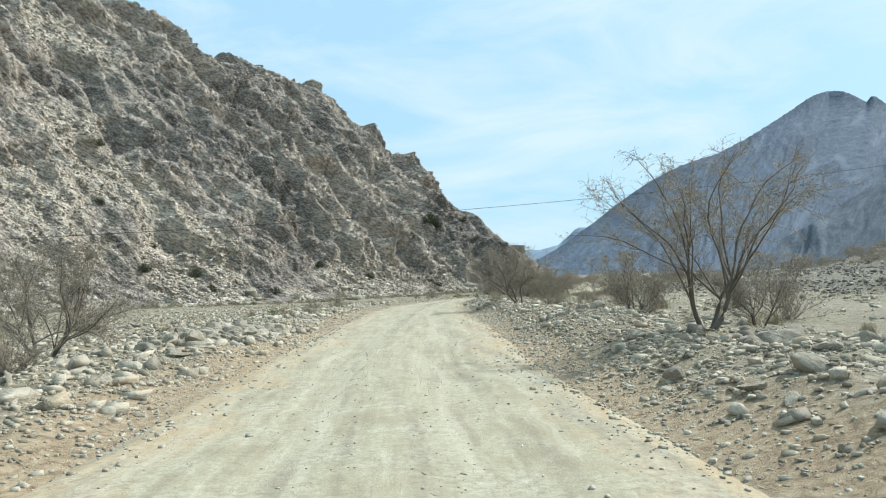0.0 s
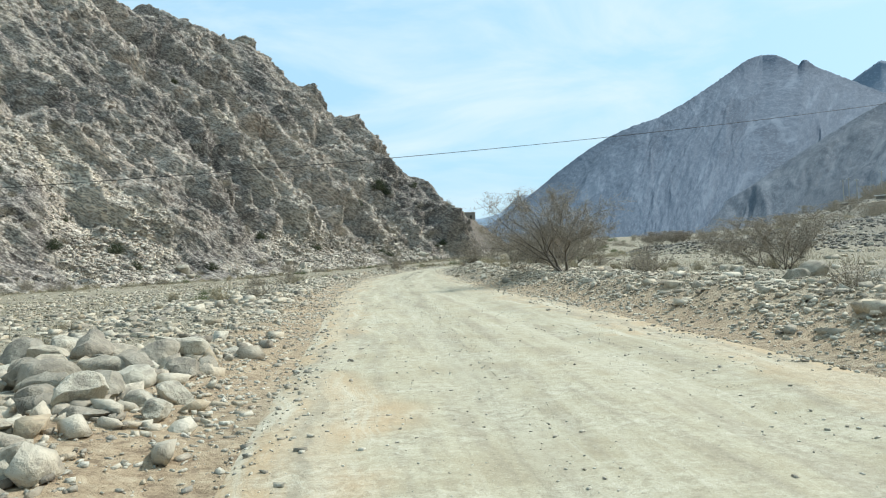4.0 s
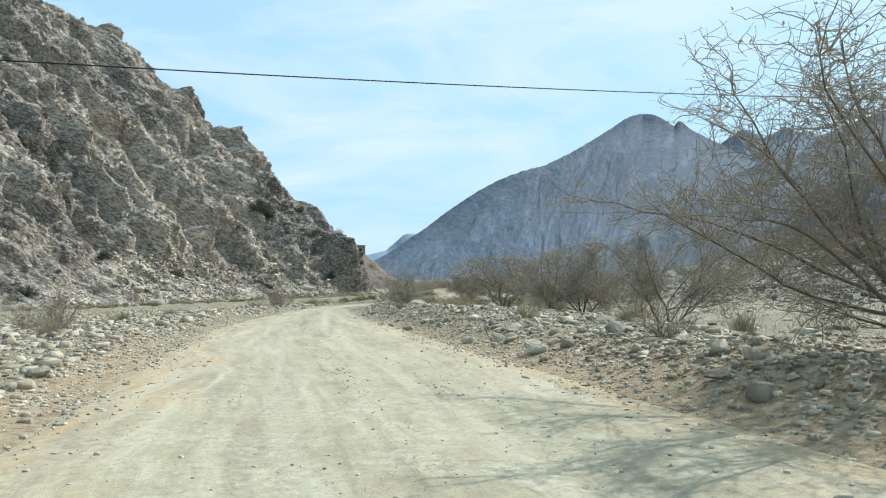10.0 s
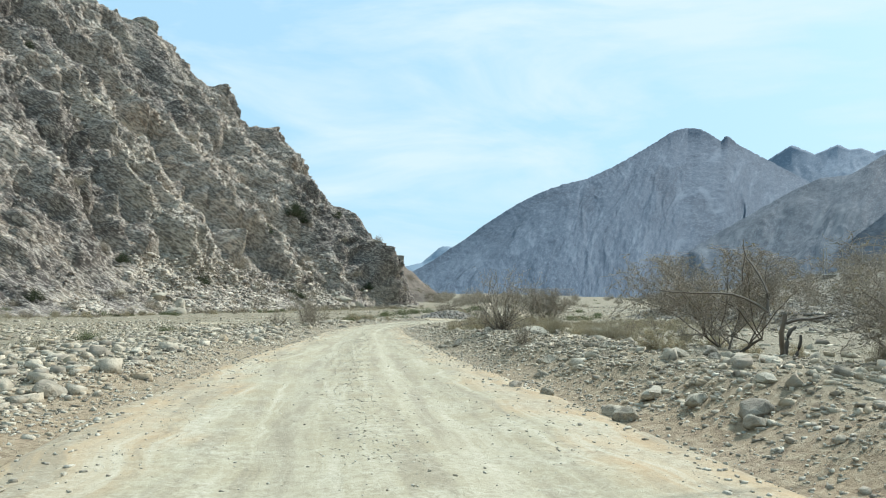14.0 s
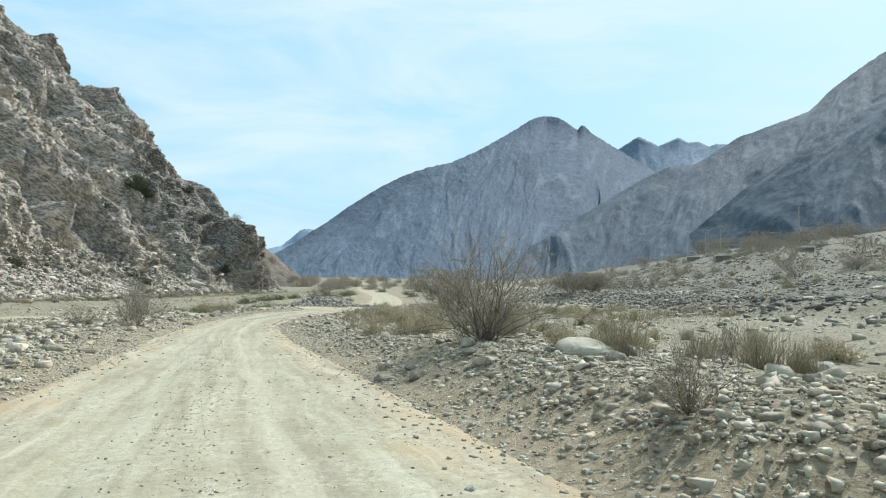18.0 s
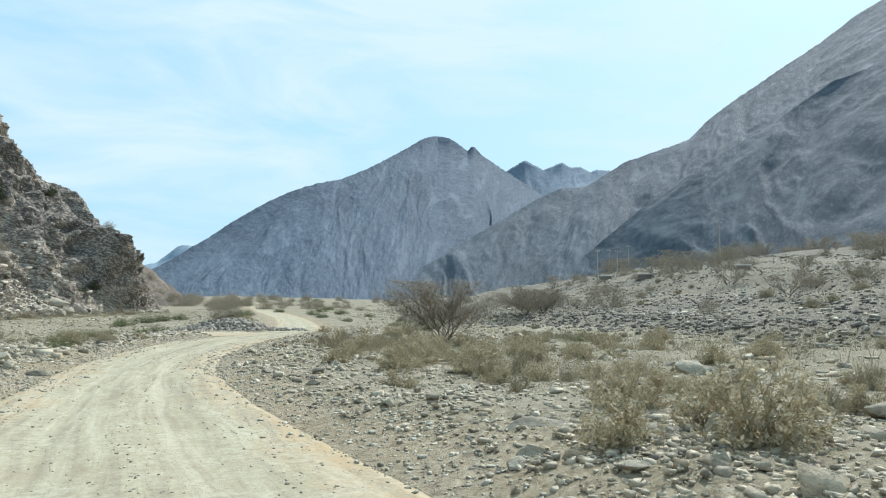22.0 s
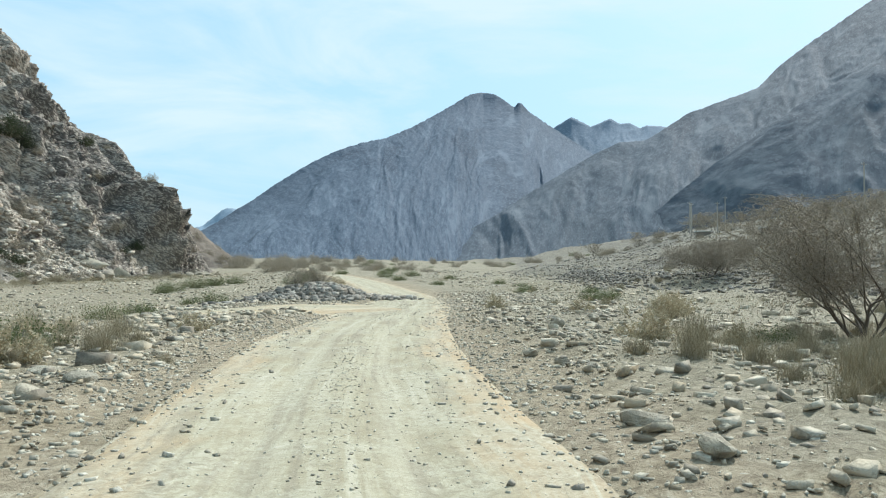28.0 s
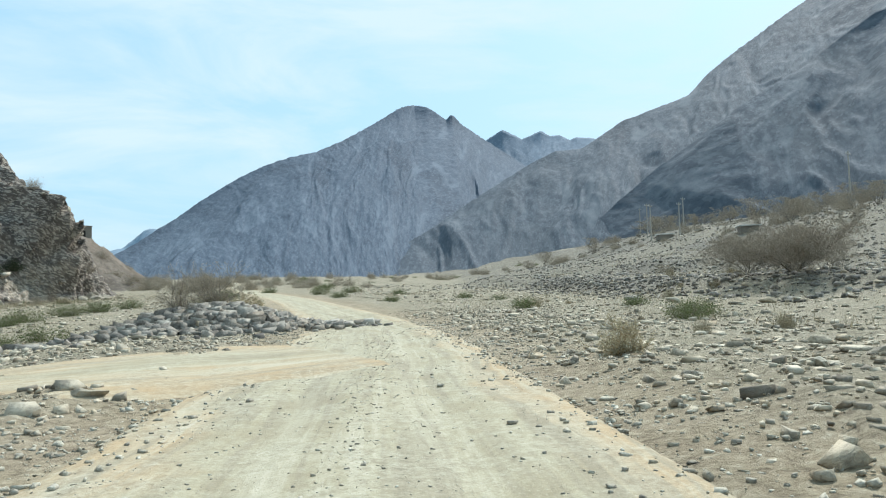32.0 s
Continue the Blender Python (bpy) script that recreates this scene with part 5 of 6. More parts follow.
tagged(again(kept[612], 60.8, 131.0, 70, 0.9), "brown thorn tree on the stony terrace", "tree")
tagged(again(kept[611], 57.8, 127.0, 130, 0.8), "brown thorn tree on the stony terrace", "tree")
tagged(again(kept[604], 12.6, 63.5, 40, 1.2), THORN, "tree")

# broken dead trunk
rg = np.random.default_rng(640)
dead = stand(new("dead_tree"), 10.6, 59.7)
part("trunk", tubes_mesh("trunk", [grow(rg, (0.1, 0, -0.1), (-0.38, 0, 1), 0.95, 0.05, 0.034, 6, 0, 0.14), grow(rg, (0.16, 0.05, -0.1), (0.3, 0.1, 1), 0.75, 0.042, 0.03, 6, 0, 0.16), grow(rg, (0.2, -0.03, -0.1), (0.75, -0.1, 0.8), 0.55, 0.036, 0.024, 5, 0, 0.16)], 7, M_BARK), dead)
for limb in [grow(rg, (-0.22, 0, 0.78), (-0.7, 0.25, 0.8), 1.9, 0.024, 0.008, 9, 0, 0.13), grow(rg, (-0.22, 0, 0.78), (0.35, 0.3, 1), 1.6, 0.024, 0.008, 8, 0, 0.17), grow(rg, (-0.6, 0.15, 1.3), (-0.2, 0.1, 1), 0.7, 0.012, 0.005, 6, 0, 0.2),
     grow(rg, (0.2, 0.05, 0.6), (0.7, 0.1, 0.5), 0.9, 0.035, 0.012, 6, 0, 0.15)
]:
    part("limb", tubes_mesh("limb", [limb], 5, M_BARK), dead)
tagged(dead, "dead leafless tree with a broken leaning trunk", "tree")

BARE = [tagged(stand(thorn_bush(650, 1.9, 2.6, M_LEAF, 1600, 56), 10.6, 73.0), "bare twiggy bush growing between pale boulders", "bush", "bushes"),
        tagged(stand(thorn_bush(651, 1.4, 2.2, M_LEAF, 700, 30), 5.6, 89.4), "bare brown bush at the road's edge", "bush", "bushes"),
        tagged(stand(thorn_bush(652, 1.0, 1.6, M_LEAF, 500, 26), -7.5, 72.5), "bare brown bush on the dry river bed", "bush", "bushes")]
for x, y, k, turn, sc in [(-5.6, 11.0, 2, 40, 0.8), (-7.0, 13.2, 2, 100, 1.0), (-4.2, 39.1, 2, 10, 0.7), (14.0, 70.1, 2, 60, 0.7), (6.6, 100.4, 1, 0, 1.3),
                          (25.7, 132.6, 1, 20, 0.95), (27.2, 133.2, 0, 90, 0.8), (8.6, 66.0, 2, 70, 0.6), (6.9, 44.9, 2, 0, 0.6), (8.0, 33.6, 2, 0, 0.8), (6.2, 23.0, 2, 0, 0.5),
                          (9.2, 37.2, 2, 50, 0.7), (13.4, 45.2, 1, 150, 0.9), (10.4, 8.2, 2, 30, 0.9), (13.0, 22.0, 1, 77, 0.9), (3.9, 89.0, 2, 20, 0.8), (-4.2, 60.4, 1, 200, 1.0), (17.2, 60.5, 1, 10, 1.0)]:
    tagged(again(BARE[k], x, y, turn, sc), "leafless grey-brown bush beside the dirt road", "bush")

YELLOW = [tagged(stand(thorn_bush(660, 0.7, 1.5, M_DRY, 2600, 34, 0.055, twig=M_DRYTWIG), 11.7, 78.4), "dry bush with yellowed leaves", "bush", "yellowed bushes"),
          tagged(stand(thorn_bush(661, 0.6, 1.3, M_DRY, 2000, 30, 0.055, twig=M_DRYTWIG), 14.9, 89.1), "dry bush with yellowed leaves", "bush", "yellowed bushes")]
for x, y, k, turn, sc in [(12.6, 79.4, 1, 30, 1.0), (10.9, 79.3, 1, 80, 0.9), (13.3, 81.0, 0, 140, 0.9), (16.4, 90.6, 0, 10, 1.1), (17.6, 92.2, 1, 60, 1.1), (15.9, 87.4, 1, 200, 1.0),
                          (18.3, 96.4, 0, 90, 0.9), (19.4, 93.8, 1, 20, 1.1), (20.8, 96.2, 0, 0, 0.9), (16.9, 95.0, 1, 310, 0.9), (28.9, 134.6, 0, 45, 1.3), (14.8, 91.9, 1, 50, 0.8),
                          (18.0, 89.5, 0, 220, 1.0), (22.3, 97.6, 1, 120, 0.9), (26.4, 115.1, 1, 70, 0.9), (27.0, 111.2, 1, 0, 0.8), (26.6, 107.4, 0, 0, 0.9), (9.3, 61.3, 1, 0, 0.8),
                          (-5.6, 39.6, 1, 0, 0.9), (8.2, 52.6, 1, 40, 0.7), (28.3, 108.6, 0, 300, 1.0), (12.9, 86.0, 1, 15, 0.7), (21.0, 90.8, 0, 175, 0.9), (10.7, 106.0, 1, 70, 1.0), (14.6, 111.4, 1, 0, 0.8)]:
    tagged(again(YELLOW[k], x, y, turn, sc), "dry bush with yellowed leaves on stony ground", "bush")

GREEN = [tagged(stand(low_shrub(670, 0.55, 2.0, M_GREEN), 37.5, 120.9), "low green shrub on the gravel plain", "shrub", "green shrubs"),
         tagged(stand(low_shrub(671, 0.45, 1.6, M_GREEN), 44.0, 134.3), "low green shrub on the gravel plain", "shrub", "green shrubs")]
for x, y, k, turn, sc in [(39.8, 121.9, 1, 30, 1.1), (44.5, 127.8, 1, 70, 0.9), (47.5, 138.0, 0, 100, 0.9), (22.8, 139.1, 0, 10, 1.2), (21.2, 138.2, 1, 80, 1.0), (13.7, 118.3, 0, 50, 0.9),
                          (10.9, 108.4, 1, 0, 1.1), (9.9, 103.2, 1, 40, 0.7), (26.0, 165, 0, 0, 1.6), (29.5, 171, 0, 90, 1.8), (33.0, 176, 1, 20, 2.0), (37.0, 181, 0, 45, 1.7), (24.0, 160, 1, 0, 1.4),
                          (41.0, 172, 0, 150, 1.6), (45.0, 178, 1, 10, 1.9), (49.0, 186, 0, 60, 1.8), (57.0, 175, 1, 40, 1.5), (63.0, 190, 0, 0, 1.7), (70.0, 182, 1, 99, 1.5), (74.0, 200, 0, 33, 1.9),
                          (52.0, 158, 1, 12, 1.1), (56.0, 149, 0, 70, 0.9), (62.0, 160, 1, 0, 1.2), (33.0, 150, 0, 20, 1.1), (36.5, 152, 1, 0, 1.0), (15.6, 123.7, 1, 0, 1.0), (-7.4, 46.0, 1, 0, 0.7),
                          (-9.0, 58.0, 0, 0, 0.7), (-4.5, 83.0, 1, 0, 0.8), (-2.0, 92.0, 0, 40, 0.7), (30.5, 97.5, 1, 90, 0.7), (33.0, 101.0, 0, 30, 0.6), (22.0, 101.5, 1, 0, 0.6), (80.0, 220, 0, 0, 2.0), (88, 232, 1, 50, 2.2), (67, 214, 1, 5, 1.9)]:
    tagged(again(GREEN[k], x, y, turn, sc), "low green shrub on stony ground", "shrub")

TUFT = [tagged(stand(grass_tuft(680, 0.5, 0.7), 19.0, 98.0), "tuft of pale dry grass", "grass", "dry grass tufts"), tagged(stand(grass_tuft(681, 0.38, 0.6, 200), 21.5, 99.5), "tuft of pale dry grass", "grass", "dry grass tufts")]
rr = random.Random(11)
for k in range(150):
    zone = rr.random()
    if zone < 0.5:
        x, y = rr.uniform(17, 34), rr.uniform(92, 103)
    elif zone < 0.62:
        x, y = rr.uniform(9, 13), rr.uniform(104.5, 112)
    elif zone < 0.75:
        y = rr.uniform(8, 60)
        x = float(line_x(y)) + rr.uniform(7, 14)
    elif zone < 0.9:
        y = rr.uniform(80, 140)
        x = float(line_x(y)) + rr.uniform(6, 22)
    else:
        y = rr.uniform(20, 100)
        x = float(line_x(y)) - rr.uniform(6, 14)
    tagged(again(TUFT[k % 2], x, y, rr.uniform(0, 360), rr.uniform(0.6, 1.3)), "tuft of pale dry grass among stones", "grass")

# shrubs clinging to the rock face, scrub on the shoulder, the terrace and at the mountain's foot
OLIVE = low_shrub(690, 1.6, 2.6, M_OLIVE, 3400, 0.12)
tagged(OLIVE, "dense dark olive shrub on the rock face", "shrub", "rock face shrubs")

OLIVE.matrix_world = pose(-34.4, 130.6, 4.6) @ Matrix.Diagonal((1.1, 1.1, 1.1, 1))
SCRUB = low_shrub(691, 1.3, 2.6, M_SCRUB, 2300, 0.08)
tagged(SCRUB, "grey-brown leafless scrub on the rock face", "shrub", "rock face shrubs")
x, y, z = face_point(-60, 6)
SCRUB.matrix_world = pose(x, y, z - 0.2)
for s0, w0, sc, src in [(-13, 19, 2.1, OLIVE), (-10, 17.5, 1.5, OLIVE), (-27, 15, 1.5, OLIVE), (-24, 14, 1.1, OLIVE), (-41, 10, 1.5, SCRUB), (-38, 11, 1.2, SCRUB), (-19, 10, 1.6, SCRUB), (-16, 11, 1.2, SCRUB),
                        (-75, 8, 1.3, SCRUB), (-72, 7, 1.1, OLIVE), (8, 18.5, 0.8, OLIVE), (15, 19, 0.9, SCRUB), (12, 20, 0.7, OLIVE), (4, 6, 1.2, SCRUB), (10, 5, 1.0, SCRUB), (-6, 4, 1.3, SCRUB)]:
    x, y, z = face_point(s0, w0)
    c = copy_thing(src, Matrix())
    c.matrix_basis = pose(x, y, z - 0.3, 0, 0, rr.uniform(0, 360)) @ Matrix.Diagonal((sc, sc, sc, 1))
    tagged(c, "large dark green bush on the rock face" if src is OLIVE else "large grey-brown bush on the rock face", "shrub")
for k in range(64):
    s0 = rr.uniform(-140, 10)
    w0 = 2 + 36 * rr.random() ** 1.5 if k % 3 else 1 + 8 * rr.random()
    x, y, z = face_point(s0, w0)
    if z < 0.3:
        continue
    c = copy_thing(SCRUB if rr.random() < 0.72 else OLIVE, Matrix())
    c.matrix_basis = pose(x, y, z - 0.25, 0, 0, rr.uniform(0, 360)) @ Matrix.Diagonal((*[rr.uniform(0.7, 1.6)] * 2, rr.uniform(0.7, 1.3), 1))
    tagged(c, "scrubby bush clinging to the rock face", "shrub")
for k in range(70):
    x = rr.uniform(58, 100)
    y = rr.uniform(228, 330)
    mm = (x - 60) * 0.978 - (y - 315) * 0.208 + 6
    z = (20.5 - 0.75 * mm) * float(smooth(245, 305, np.array(y)))
    if z < -1:
        z = float(ground_z(x, y))
    c = copy_thing(SCRUB, Matrix())
    c.matrix_basis = pose(x, y, max(z, float(ground_z(x, y))) - 0.4, 0, 0, rr.uniform(0, 360)) @ Matrix.Diagonal((*[rr.uniform(1.2, 2.4)] * 2, rr.uniform(1.2, 2.4), 1))
    tagged(c, "brown scrub covering the rock shoulder", "shrub")
FAR = tagged(stand(acacia(613, 2.7, 6.0, (0, 0), 4, M_SCRUB, 3600, 0.25, 0.7, M_PALETWIG, 0.085), 96.0, 150.0), "spreading tan thorn tree on the stony terrace", "tree", "terrace trees")
for k in range(76):
    y = rr.uniform(30, 215)
    d = rr.uniform(42, 58) if k % 4 == 0 else rr.uniform(46, 110)
    d += float(np.interp(y, [85, 115, 150, 200], [0, 5, 22, 50]))
    x = float(line_x(y) + d / lean_of(y))
    src = FAR if k % 5 < 3 else SCRUB
    sc = rr.uniform(0.6, 1.3) if src is not SCRUB else rr.uniform(0.7, 1.5)
    c = again(src, x, y, rr.uniform(0, 360), sc, 0.25)
    tagged(c, "dry brown scrub on the stony terrace", "tree" if src is not SCRUB else "shrub")
for k in range(60):
    a = radians(rr.uniform(14, 44))
    r = rr.uniform(215, 300)
    c = again(SCRUB if k % 3 else GREEN[0], VIEW[0] + r * math.sin(a), VIEW[1] + r * math.cos(a), rr.uniform(0, 360), rr.uniform(1.0, 1.9), 0.2)
    tagged(c, "scrub at the foot of the mountain", "shrub")

for k in range(46):
    y = rr.uniform(84, 160)
    d = rr.uniform(25, 70) + float(bank_shift(y))
    x = float(line_x(y) + d / lean_of(y))
    if d < 24:
        continue
    tagged(again((FAR, SCRUB, TUFT[0])[k % 3], x, y, rr.uniform(0, 360), rr.uniform(0.5, 1.0) if k % 3 < 2 else rr.uniform(1.5, 2.6), 0.1), ("small tan thorn tree on the stony terrace", "dry brown scrub on the stony terrace", "tall tuft of dry grass on the terrace")[k % 3], ("tree", "shrub", "grass")[k % 3])
# scrub where the terrace meets the mountain
for k in range(70):
    y = rr.uniform(110, 240)
    d = rr.uniform(66, 125)
    x = float(line_x(y) + d / lean_of(y))
    tagged(again(FAR if k % 3 == 0 else SCRUB, x, y, rr.uniform(0, 360), rr.uniform(0.8, 1.7), 0.25), "pale dry scrub below the mountain", "shrub" if k % 3 else "tree")
# grass, shrubs and bushes along the river bed at the mountain's foot
for k in range(120):
    s0, w0 = rr.uniform(-165, -8), rr.uniform(-9, -1)
    x, y = FOOT + ALONG * s0 + INTO * w0
    src = (TUFT[0], TUFT[1], GREEN[1], TUFT[0], BARE[2], YELLOW[1])[k % 6]
    sc = rr.uniform(1.2, 2.2) if k % 6 in (0, 1, 3) else rr.uniform(0.7, 1.3)
    tagged(again(src, float(x), float(y), rr.uniform(0, 360), sc), "dry plant growing at the mountain's foot", ("grass", "grass", "shrub", "grass", "bush", "bush")[k % 6])
rg = np.random.default_rng(715)
blades = []
for s0, w0 in np.stack([rg.uniform(-165, 14, 1500), rg.normal(-5, 3.2, 1500)], -1):
    x, y = FOOT + ALONG * s0 + INTO * w0
    if vnoise(np.array(s0 * 0.11), np.array(w0 * 0.3), 716) < -0.08:
        continue
    z = float(np.interp(w0, FACE[1][0], FACE[4][int(np.abs(FACE[0][:, 0] - s0).argmin())], left=-9))
    z = max(z, float(ground_z(x, y))) - 0.04
    tall = rg.uniform(0.25, 0.6)
    for _ in range(11):
        a, t = rg.uniform(0, 6.283), rg.random()
        foot = (x + rg.normal(0, 0.3), y + rg.normal(0, 0.3), z)
        blades.append(grow(rg, foot, (math.cos(a) * 0.7 * t, math.sin(a) * 0.7 * t, 1.0), tall * rg.uniform(0.5, 1.2), 0.016, 0.006, 2, -0.05, 0.15))
tagged(new("dry_grass", tubes_mesh("dry_grass", blades, 3, M_STRAW)), "band of pale dry grass along the mountain's foot", "grass", kind="stuff")
blades = []
for x, y in np.stack([rg.uniform(-62, 24, 3600), rg.uniform(22, 196, 3600)], -1):
    if lateral(x, y) > -10 - 4 * rg.random() or vnoise(np.array(x * 0.08), np.array(y * 0.08), 717) < -0.05 or (x - 36) * INTO[0] + (y - 220) * INTO[1] > -2:
        continue
    z = float(ground_z(x, y)) - 0.04
    tall = rg.uniform(0.15, 0.45)
    for _ in range(9):
        a, t = rg.uniform(0, 6.283), rg.random()
        foot = (x + rg.normal(0, 0.35), y + rg.normal(0, 0.35), z)
        blades.append(grow(rg, foot, (math.cos(a) * 0.8 * t, math.sin(a) * 0.8 * t, 1.0), tall * rg.uniform(0.5, 1.2), 0.014, 0.005, 2, -0.05, 0.15))
tagged(new("dry_grass", tubes_mesh("dry_grass", blades, 3, M_STRAW)), "thin dry weeds over the dry river bed", "grass", kind="stuff")
blades = []
for y, d in np.stack([rg.uniform(30, 185, 4200), rg.uniform(9, 75, 4200)], -1):
    x = float(line_x(y) + d / lean_of(y))
    if vnoise(np.array(x * 0.09), np.array(y * 0.09), 718) < -0.02:
        continue
    z = float(ground_z(x, y)) - 0.04
    tall = rg.uniform(0.15, 0.42)
    for _ in range(9):
        a, t = rg.uniform(0, 6.283), rg.random()
        foot = (x + rg.normal(0, 0.35), y + rg.normal(0, 0.35), z)
        blades.append(grow(rg, foot, (math.cos(a) * 0.8 * t, math.sin(a) * 0.8 * t, 1.0), tall * rg.uniform(0.5, 1.2), 0.012, 0.004, 2, -0.05, 0.15))
tagged(new("dry_grass", tubes_mesh("dry_grass", blades, 3, M_STRAW)), "thin dry grass over the plain and terrace", "grass", kind="stuff")
# field of dry weeds and grass beside the bend
for k in range(64):
    x, y = rr.uniform(13, 36), rr.uniform(84, 104)
    if float(lateral(x, y)) < float(half_width(y)) + 3.2 or float(vnoise(np.array(x * 0.2), np.array(y * 0.4), 722)) < -0.1:
        continue
    tagged(again(YELLOW[k % 2], x, y, rr.uniform(0, 360), rr.uniform(0.6, 1.15), squash=rr.uniform(0.6, 1.0)), "dry yellowed weeds on the gravel plain", "bush")
for k in range(34):
    y = rr.uniform(66, 92)
    x = float(line_x(y)) + float(half_width(y)) + rr.uniform(3.0, 12.0)
    if k % 2:
        tagged(again(YELLOW[k % 4 // 2], x, y, rr.uniform(0, 360), rr.uniform(0.45, 0.8), squash=rr.uniform(0.7, 1.1)), "small dry weed bush among the stones", "bush")
    else:
        tagged(again(TUFT[k % 4 // 2], x, y, rr.uniform(0, 360), rr.uniform(0.8, 1.5)), "tuft of pale dry grass among stones", "grass")
rg = np.random.default_rng(720)
blades = []
for x, y in np.stack([rg.uniform(14, 36, 700), rg.uniform(84, 104, 700)], -1):
    if lateral(x, y) < float(half_width(y)) + 3.0 + 1.5 * rg.random() or vnoise(np.array(x * 0.25), np.array(y * 0.45), 722) < -0.1:
        continue
    z = float(ground_z(x, y)) - 0.03
    tall = rg.uniform(0.2, 0.5)
    for _ in range(20):
        a, t = rg.uniform(0, 6.283), rg.random()
        foot = (x + rg.normal(0, 0.34), y + rg.normal(0, 0.34), z)
        blades.append(grow(rg, foot, (math.cos(a) * 1.1 * t, math.sin(a) * 1.1 * t, 1.0), tall * rg.uniform(0.3, 1.15), 0.006, 0.002, 3, -0.06, 0.28))
tagged(new("dry_grass", tubes_mesh("dry_grass", blades, 3, M_STRAW)), "field of pale dry grass and weeds", "grass", kind="stuff")


# ---- built things ----
def box(name, parent, x0, y0, z0, x1, y1, z1, mat, label="", bevel=0.02):
    bm = bmesh.new()
    bmesh.ops.create_cube(bm, size=1)
    for v in bm.verts:
        v.co = Vector((x0 + (v.co.x + 0.5) * (x1 - x0), y0 + (v.co.y + 0.5) * (y1 - y0), z0 + (v.co.z + 0.5) * (z1 - z0)))
    bmesh.ops.bevel(bm, geom=bm.edges, offset=bevel, segments=1, affect="EDGES")
    me = bpy.data.meshes.new(name)
    bm.to_mesh(me)
    bm.free()
    me.materials.append(mat)
    return part(name, me, parent, label)


# the cable over the road, in one sagging span
xs = np.linspace(-95, 88, 90)
path = np.stack([xs, 55.7 + 0.1173 * xs, 7.34 + 0.0719 * xs + 0.00055 * xs**2], -1)
tagged(new("power_cable", tubes_mesh("power_cable", [(path, np.full(90, 0.018))], 6, M_CABLE)), "thin black power cable sagging across the road", "cable")


def utility_pole(x, y, h):
    root = stand(new("utility_pole"), x, y, 0, 1, 0.2)
    part("pole", tubes_mesh("pole", [(np.array([[0, 0, 0], [0, 0, h / 2], [0.02, 0, h]]), np.array([0.14, 0.12, 0.09]))], 8, M_POST), root)
    part("cross_arm", tubes_mesh("cross_arm", [(np.array([[-0.8, 0, h - 0.4], [0, 0, h - 0.38], [0.8, 0, h - 0.4]]), np.array([0.05, 0.06, 0.05]))], 6, M_POST), root)
    for k in (-0.7, 0.0, 0.7):
        part("insulator", tubes_mesh("insulator", [(np.array([[k, 0, h - 0.36], [k, 0, h - 0.25], [k, 0, h - 0.16]]), np.array([0.04, 0.05, 0.03]))], 6, M_ROOF), root)
    return tagged(root, "weathered wooden utility pole on the terrace", "pole", "utility poles")


for x, y, h in [(150, 199, 8), (156, 204, 8), (147, 190, 7), (163, 199, 7.5), (128, 150, 8.5), (203, 239, 9)]:
    utility_pole(x, y, h)


def shelter(x, y, turn, w, d, h):
    root = stand(new("shelter"), x, y, turn, 1, 0.3)
    box("wall", root, -w / 2, -d / 2, 0, w / 2, d / 2, h, M_BLOCK, "low masonry wall")
    box("roof", root, -w / 2 - 0.3, -d / 2 - 0.3, h, w / 2 + 0.3, d / 2 + 0.3, h + 0.16, M_ROOF, "white sheet roof")
    box("door", root, -0.5, -d / 2 - 0.03, 0.3, 0.4, -d / 2 - 0.004, min(h - 0.1, 2.0), M_DARK, "dark panel painting the shade of a door opening", 0.005)
    return tagged(root, "small shelter with a flat white roof", "shelter", "shelters on the terrace")


shelter(146, 193, 40, 4.6, 3.0, 1.1)
shelter(121, 162, 35, 4.0, 2.6, 1.0)
shelter(103, 131, 30, 2.8, 1.8, 0.7)

# ruined stone hut on the shoulder
hut = new("stone_hut")
hut.matrix_world = pose(58.5, 314, 16.6, 0, 0, 20)
box("wall", hut, -3.6, -2.5, 0, 3.6, 2.5, 3.4, M_BLOCK, "rough dark stone wall")
box("parapet", hut, -3.7, -2.6, 3.4, 3.7, 2.6, 3.7, M_BLOCK)
box("window", hut, -2.2, -2.54, 1.6, -1.4, -2.505, 2.6, M_DARK, "dark panel painting the shade of a window hole", 0.005)
box("door", hut, 0.8, -2.54, 0.2, 1.8, -2.505, 2.3, M_DARK, "dark panel painting the shade of a doorway", 0.005)
tagged(hut, "square ruined stone hut on the rocky shoulder", "hut")
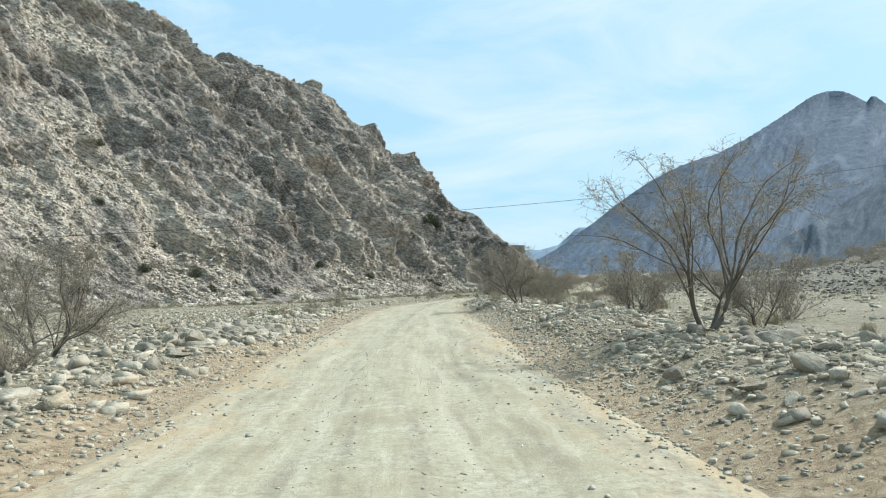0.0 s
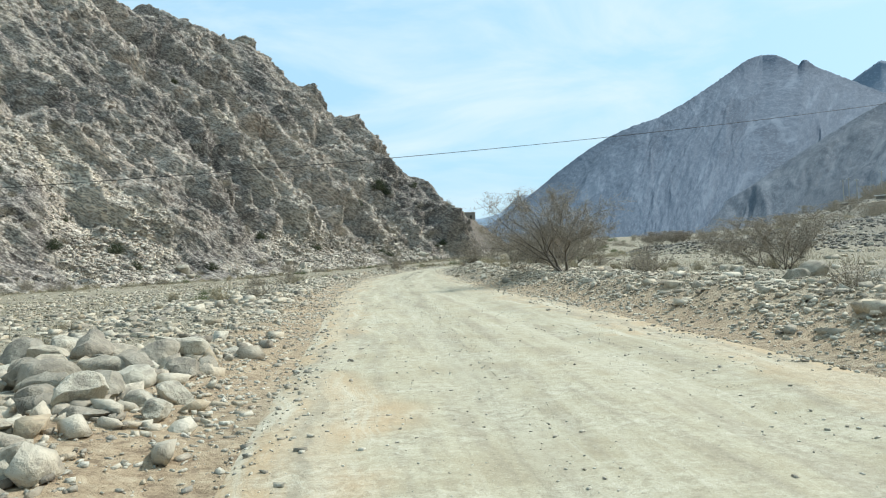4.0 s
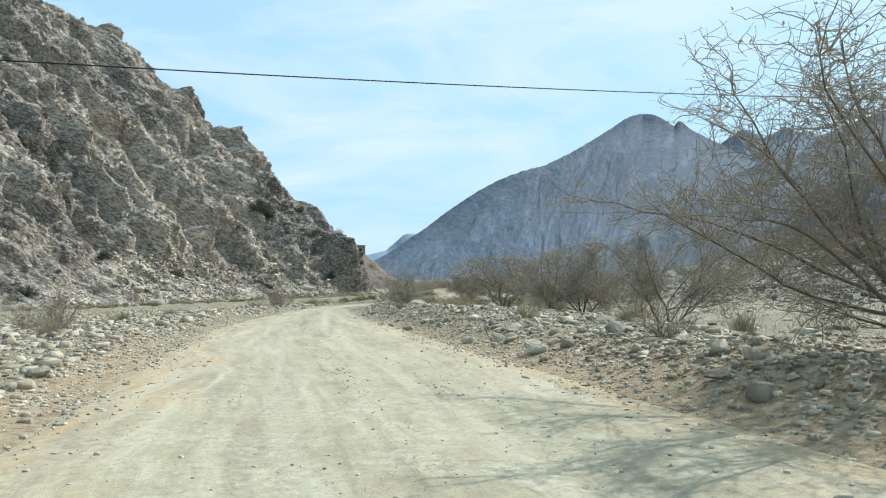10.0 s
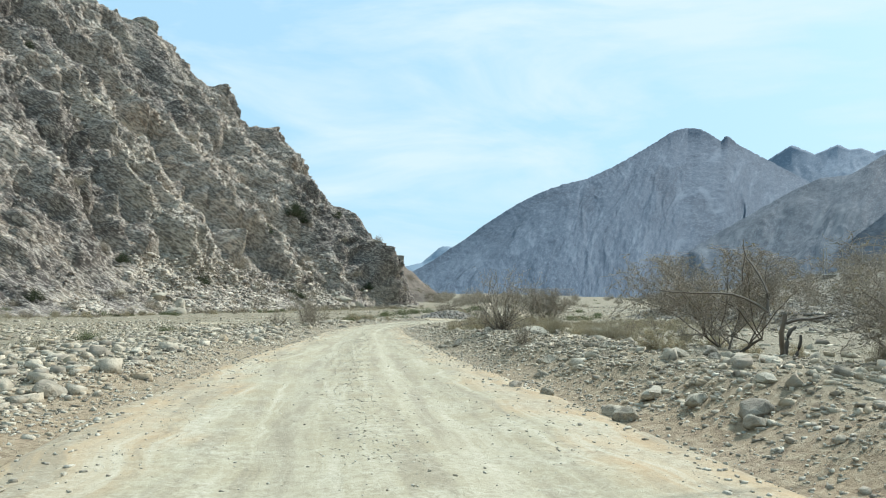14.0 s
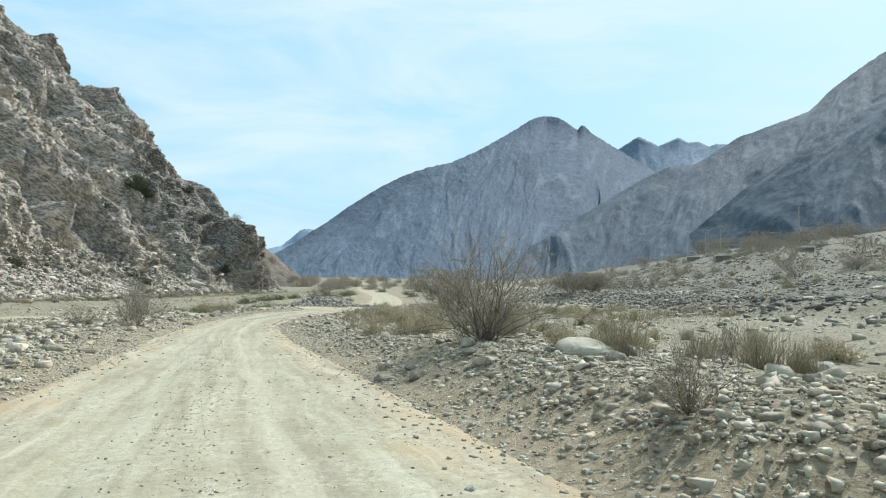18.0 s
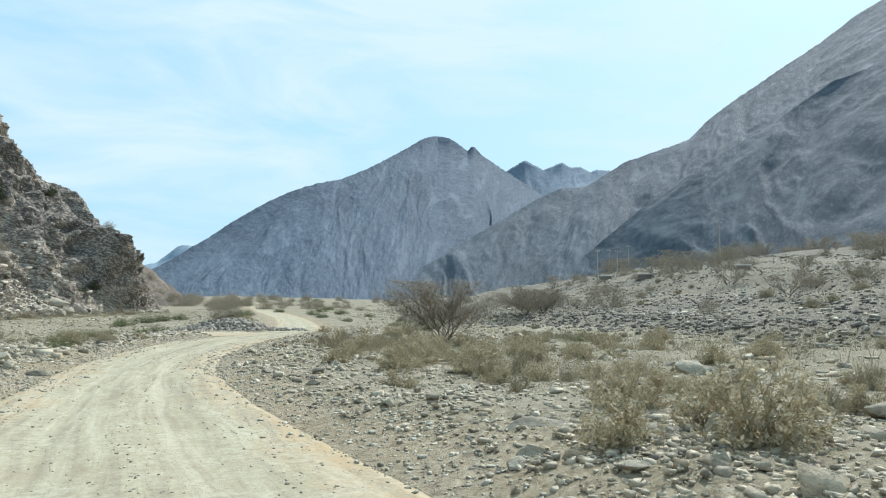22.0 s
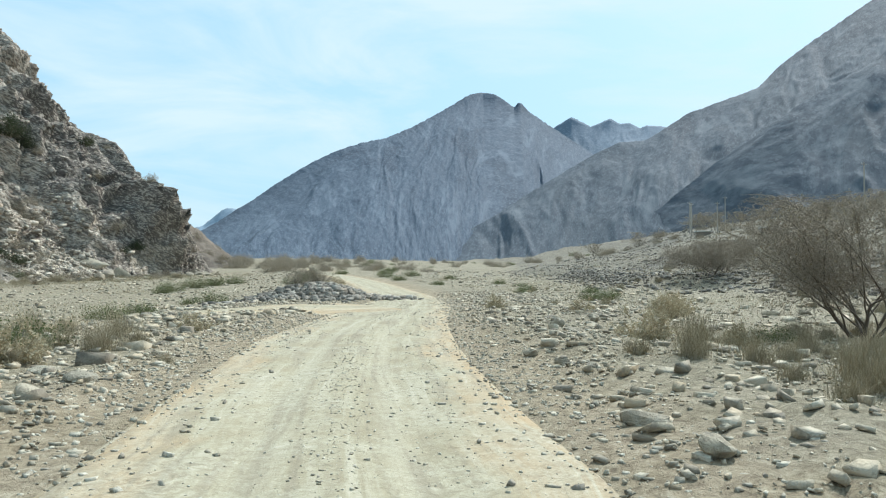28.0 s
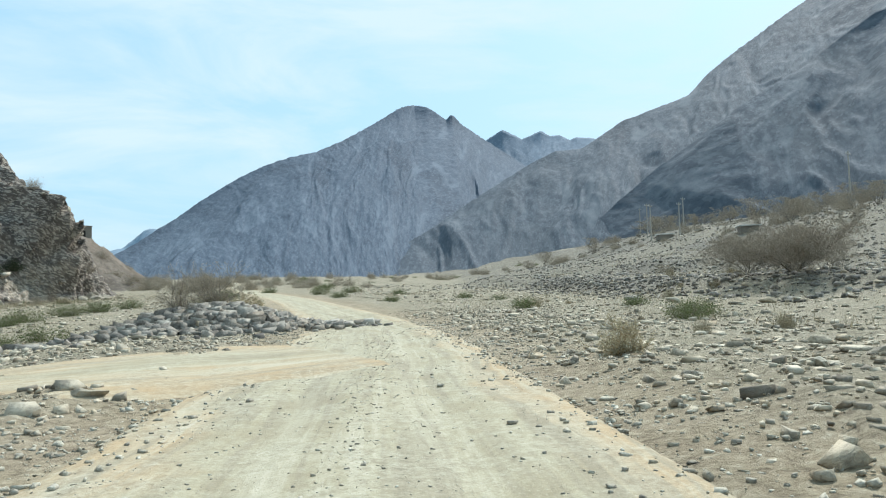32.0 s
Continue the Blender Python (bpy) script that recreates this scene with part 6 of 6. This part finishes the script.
# great fallen blocks along the mountain's foot
rb = random.Random(77)
for k in range(64):
    x, y, z = face_point(rb.uniform(-160, 16), rb.uniform(-5.5, 3.5))
    size = rb.uniform(0.9, 2.2) if k % 5 else rb.uniform(2.4, 4.2)
    ob = new("boulder", (BLOCKY, FLAT)[k % 2][rb.randrange(7)])
    ob.matrix_world = pose(x, y, max(z, float(ground_z(x, y))) - 0.12 * size, rb.uniform(-14, 14), rb.uniform(-14, 14), rb.uniform(0, 360)) @ Matrix.Diagonal((size, size, size * rb.uniform(0.8, 1.2), 1))
    tagged(ob, "great fallen block of rock at the mountain's foot", "boulder", "fallen blocks")
for k in range(44):
    x, y, z = face_point(rb.uniform(-160, 12), rb.uniform(-6.5, 2.0))
    c = again((SCRUB, GREEN[0], BARE[1], SCRUB)[k % 4], x, y, rb.uniform(0, 360), rb.uniform(0.6, 1.3), z=max(z, float(ground_z(x, y))) - 0.1)
    tagged(c, "scrubby bush among the blocks at the mountain's foot", "bush" if k % 4 == 2 else "shrub")
# blocky teeth of rock along the ridge of the spur
for s0, w0, size, turn in ((9.5, 6.2, 3.2, 20), (11.5, 5.0, 2.6, 70), (14.5, 4.2, 1.8, 40), (5.0, 10.5, 2.4, 110)):
    bx, by, bz = face_point(s0, w0)
    ob = new("boulder", BLOCKY[int(turn) % 7])
    ob.matrix_world = pose(bx, by, bz - 0.3, 0, 0, turn) @ Matrix.Diagonal((size * 0.8, size * 0.8, size * 1.3, 1))
    tagged(ob, "blocky tooth of dark rock on the spur's ridge", "boulder", "fallen blocks")
# boulder on the skyline of the rock face
bx, by, bz = face_point(12, 36)
ob = new("boulder", BLOCKY[1])
ob.matrix_world = pose(bx, by, bz - 0.5, 0, 0, 30) @ Matrix.Diagonal((4.2, 3.6, 3.4, 1))
tagged(ob, "dark rock perched on the mountain's edge", "boulder")
bx, by, bz = face_point(-84, 74)
ob = new("boulder", BLOCKY[2])
ob.matrix_world = pose(bx, by, bz - 1.0, 0, 0, 80) @ Matrix.Diagonal((7.5, 6, 6.5, 1))
tagged(ob, "dark rock tower on the mountain's crest", "boulder")
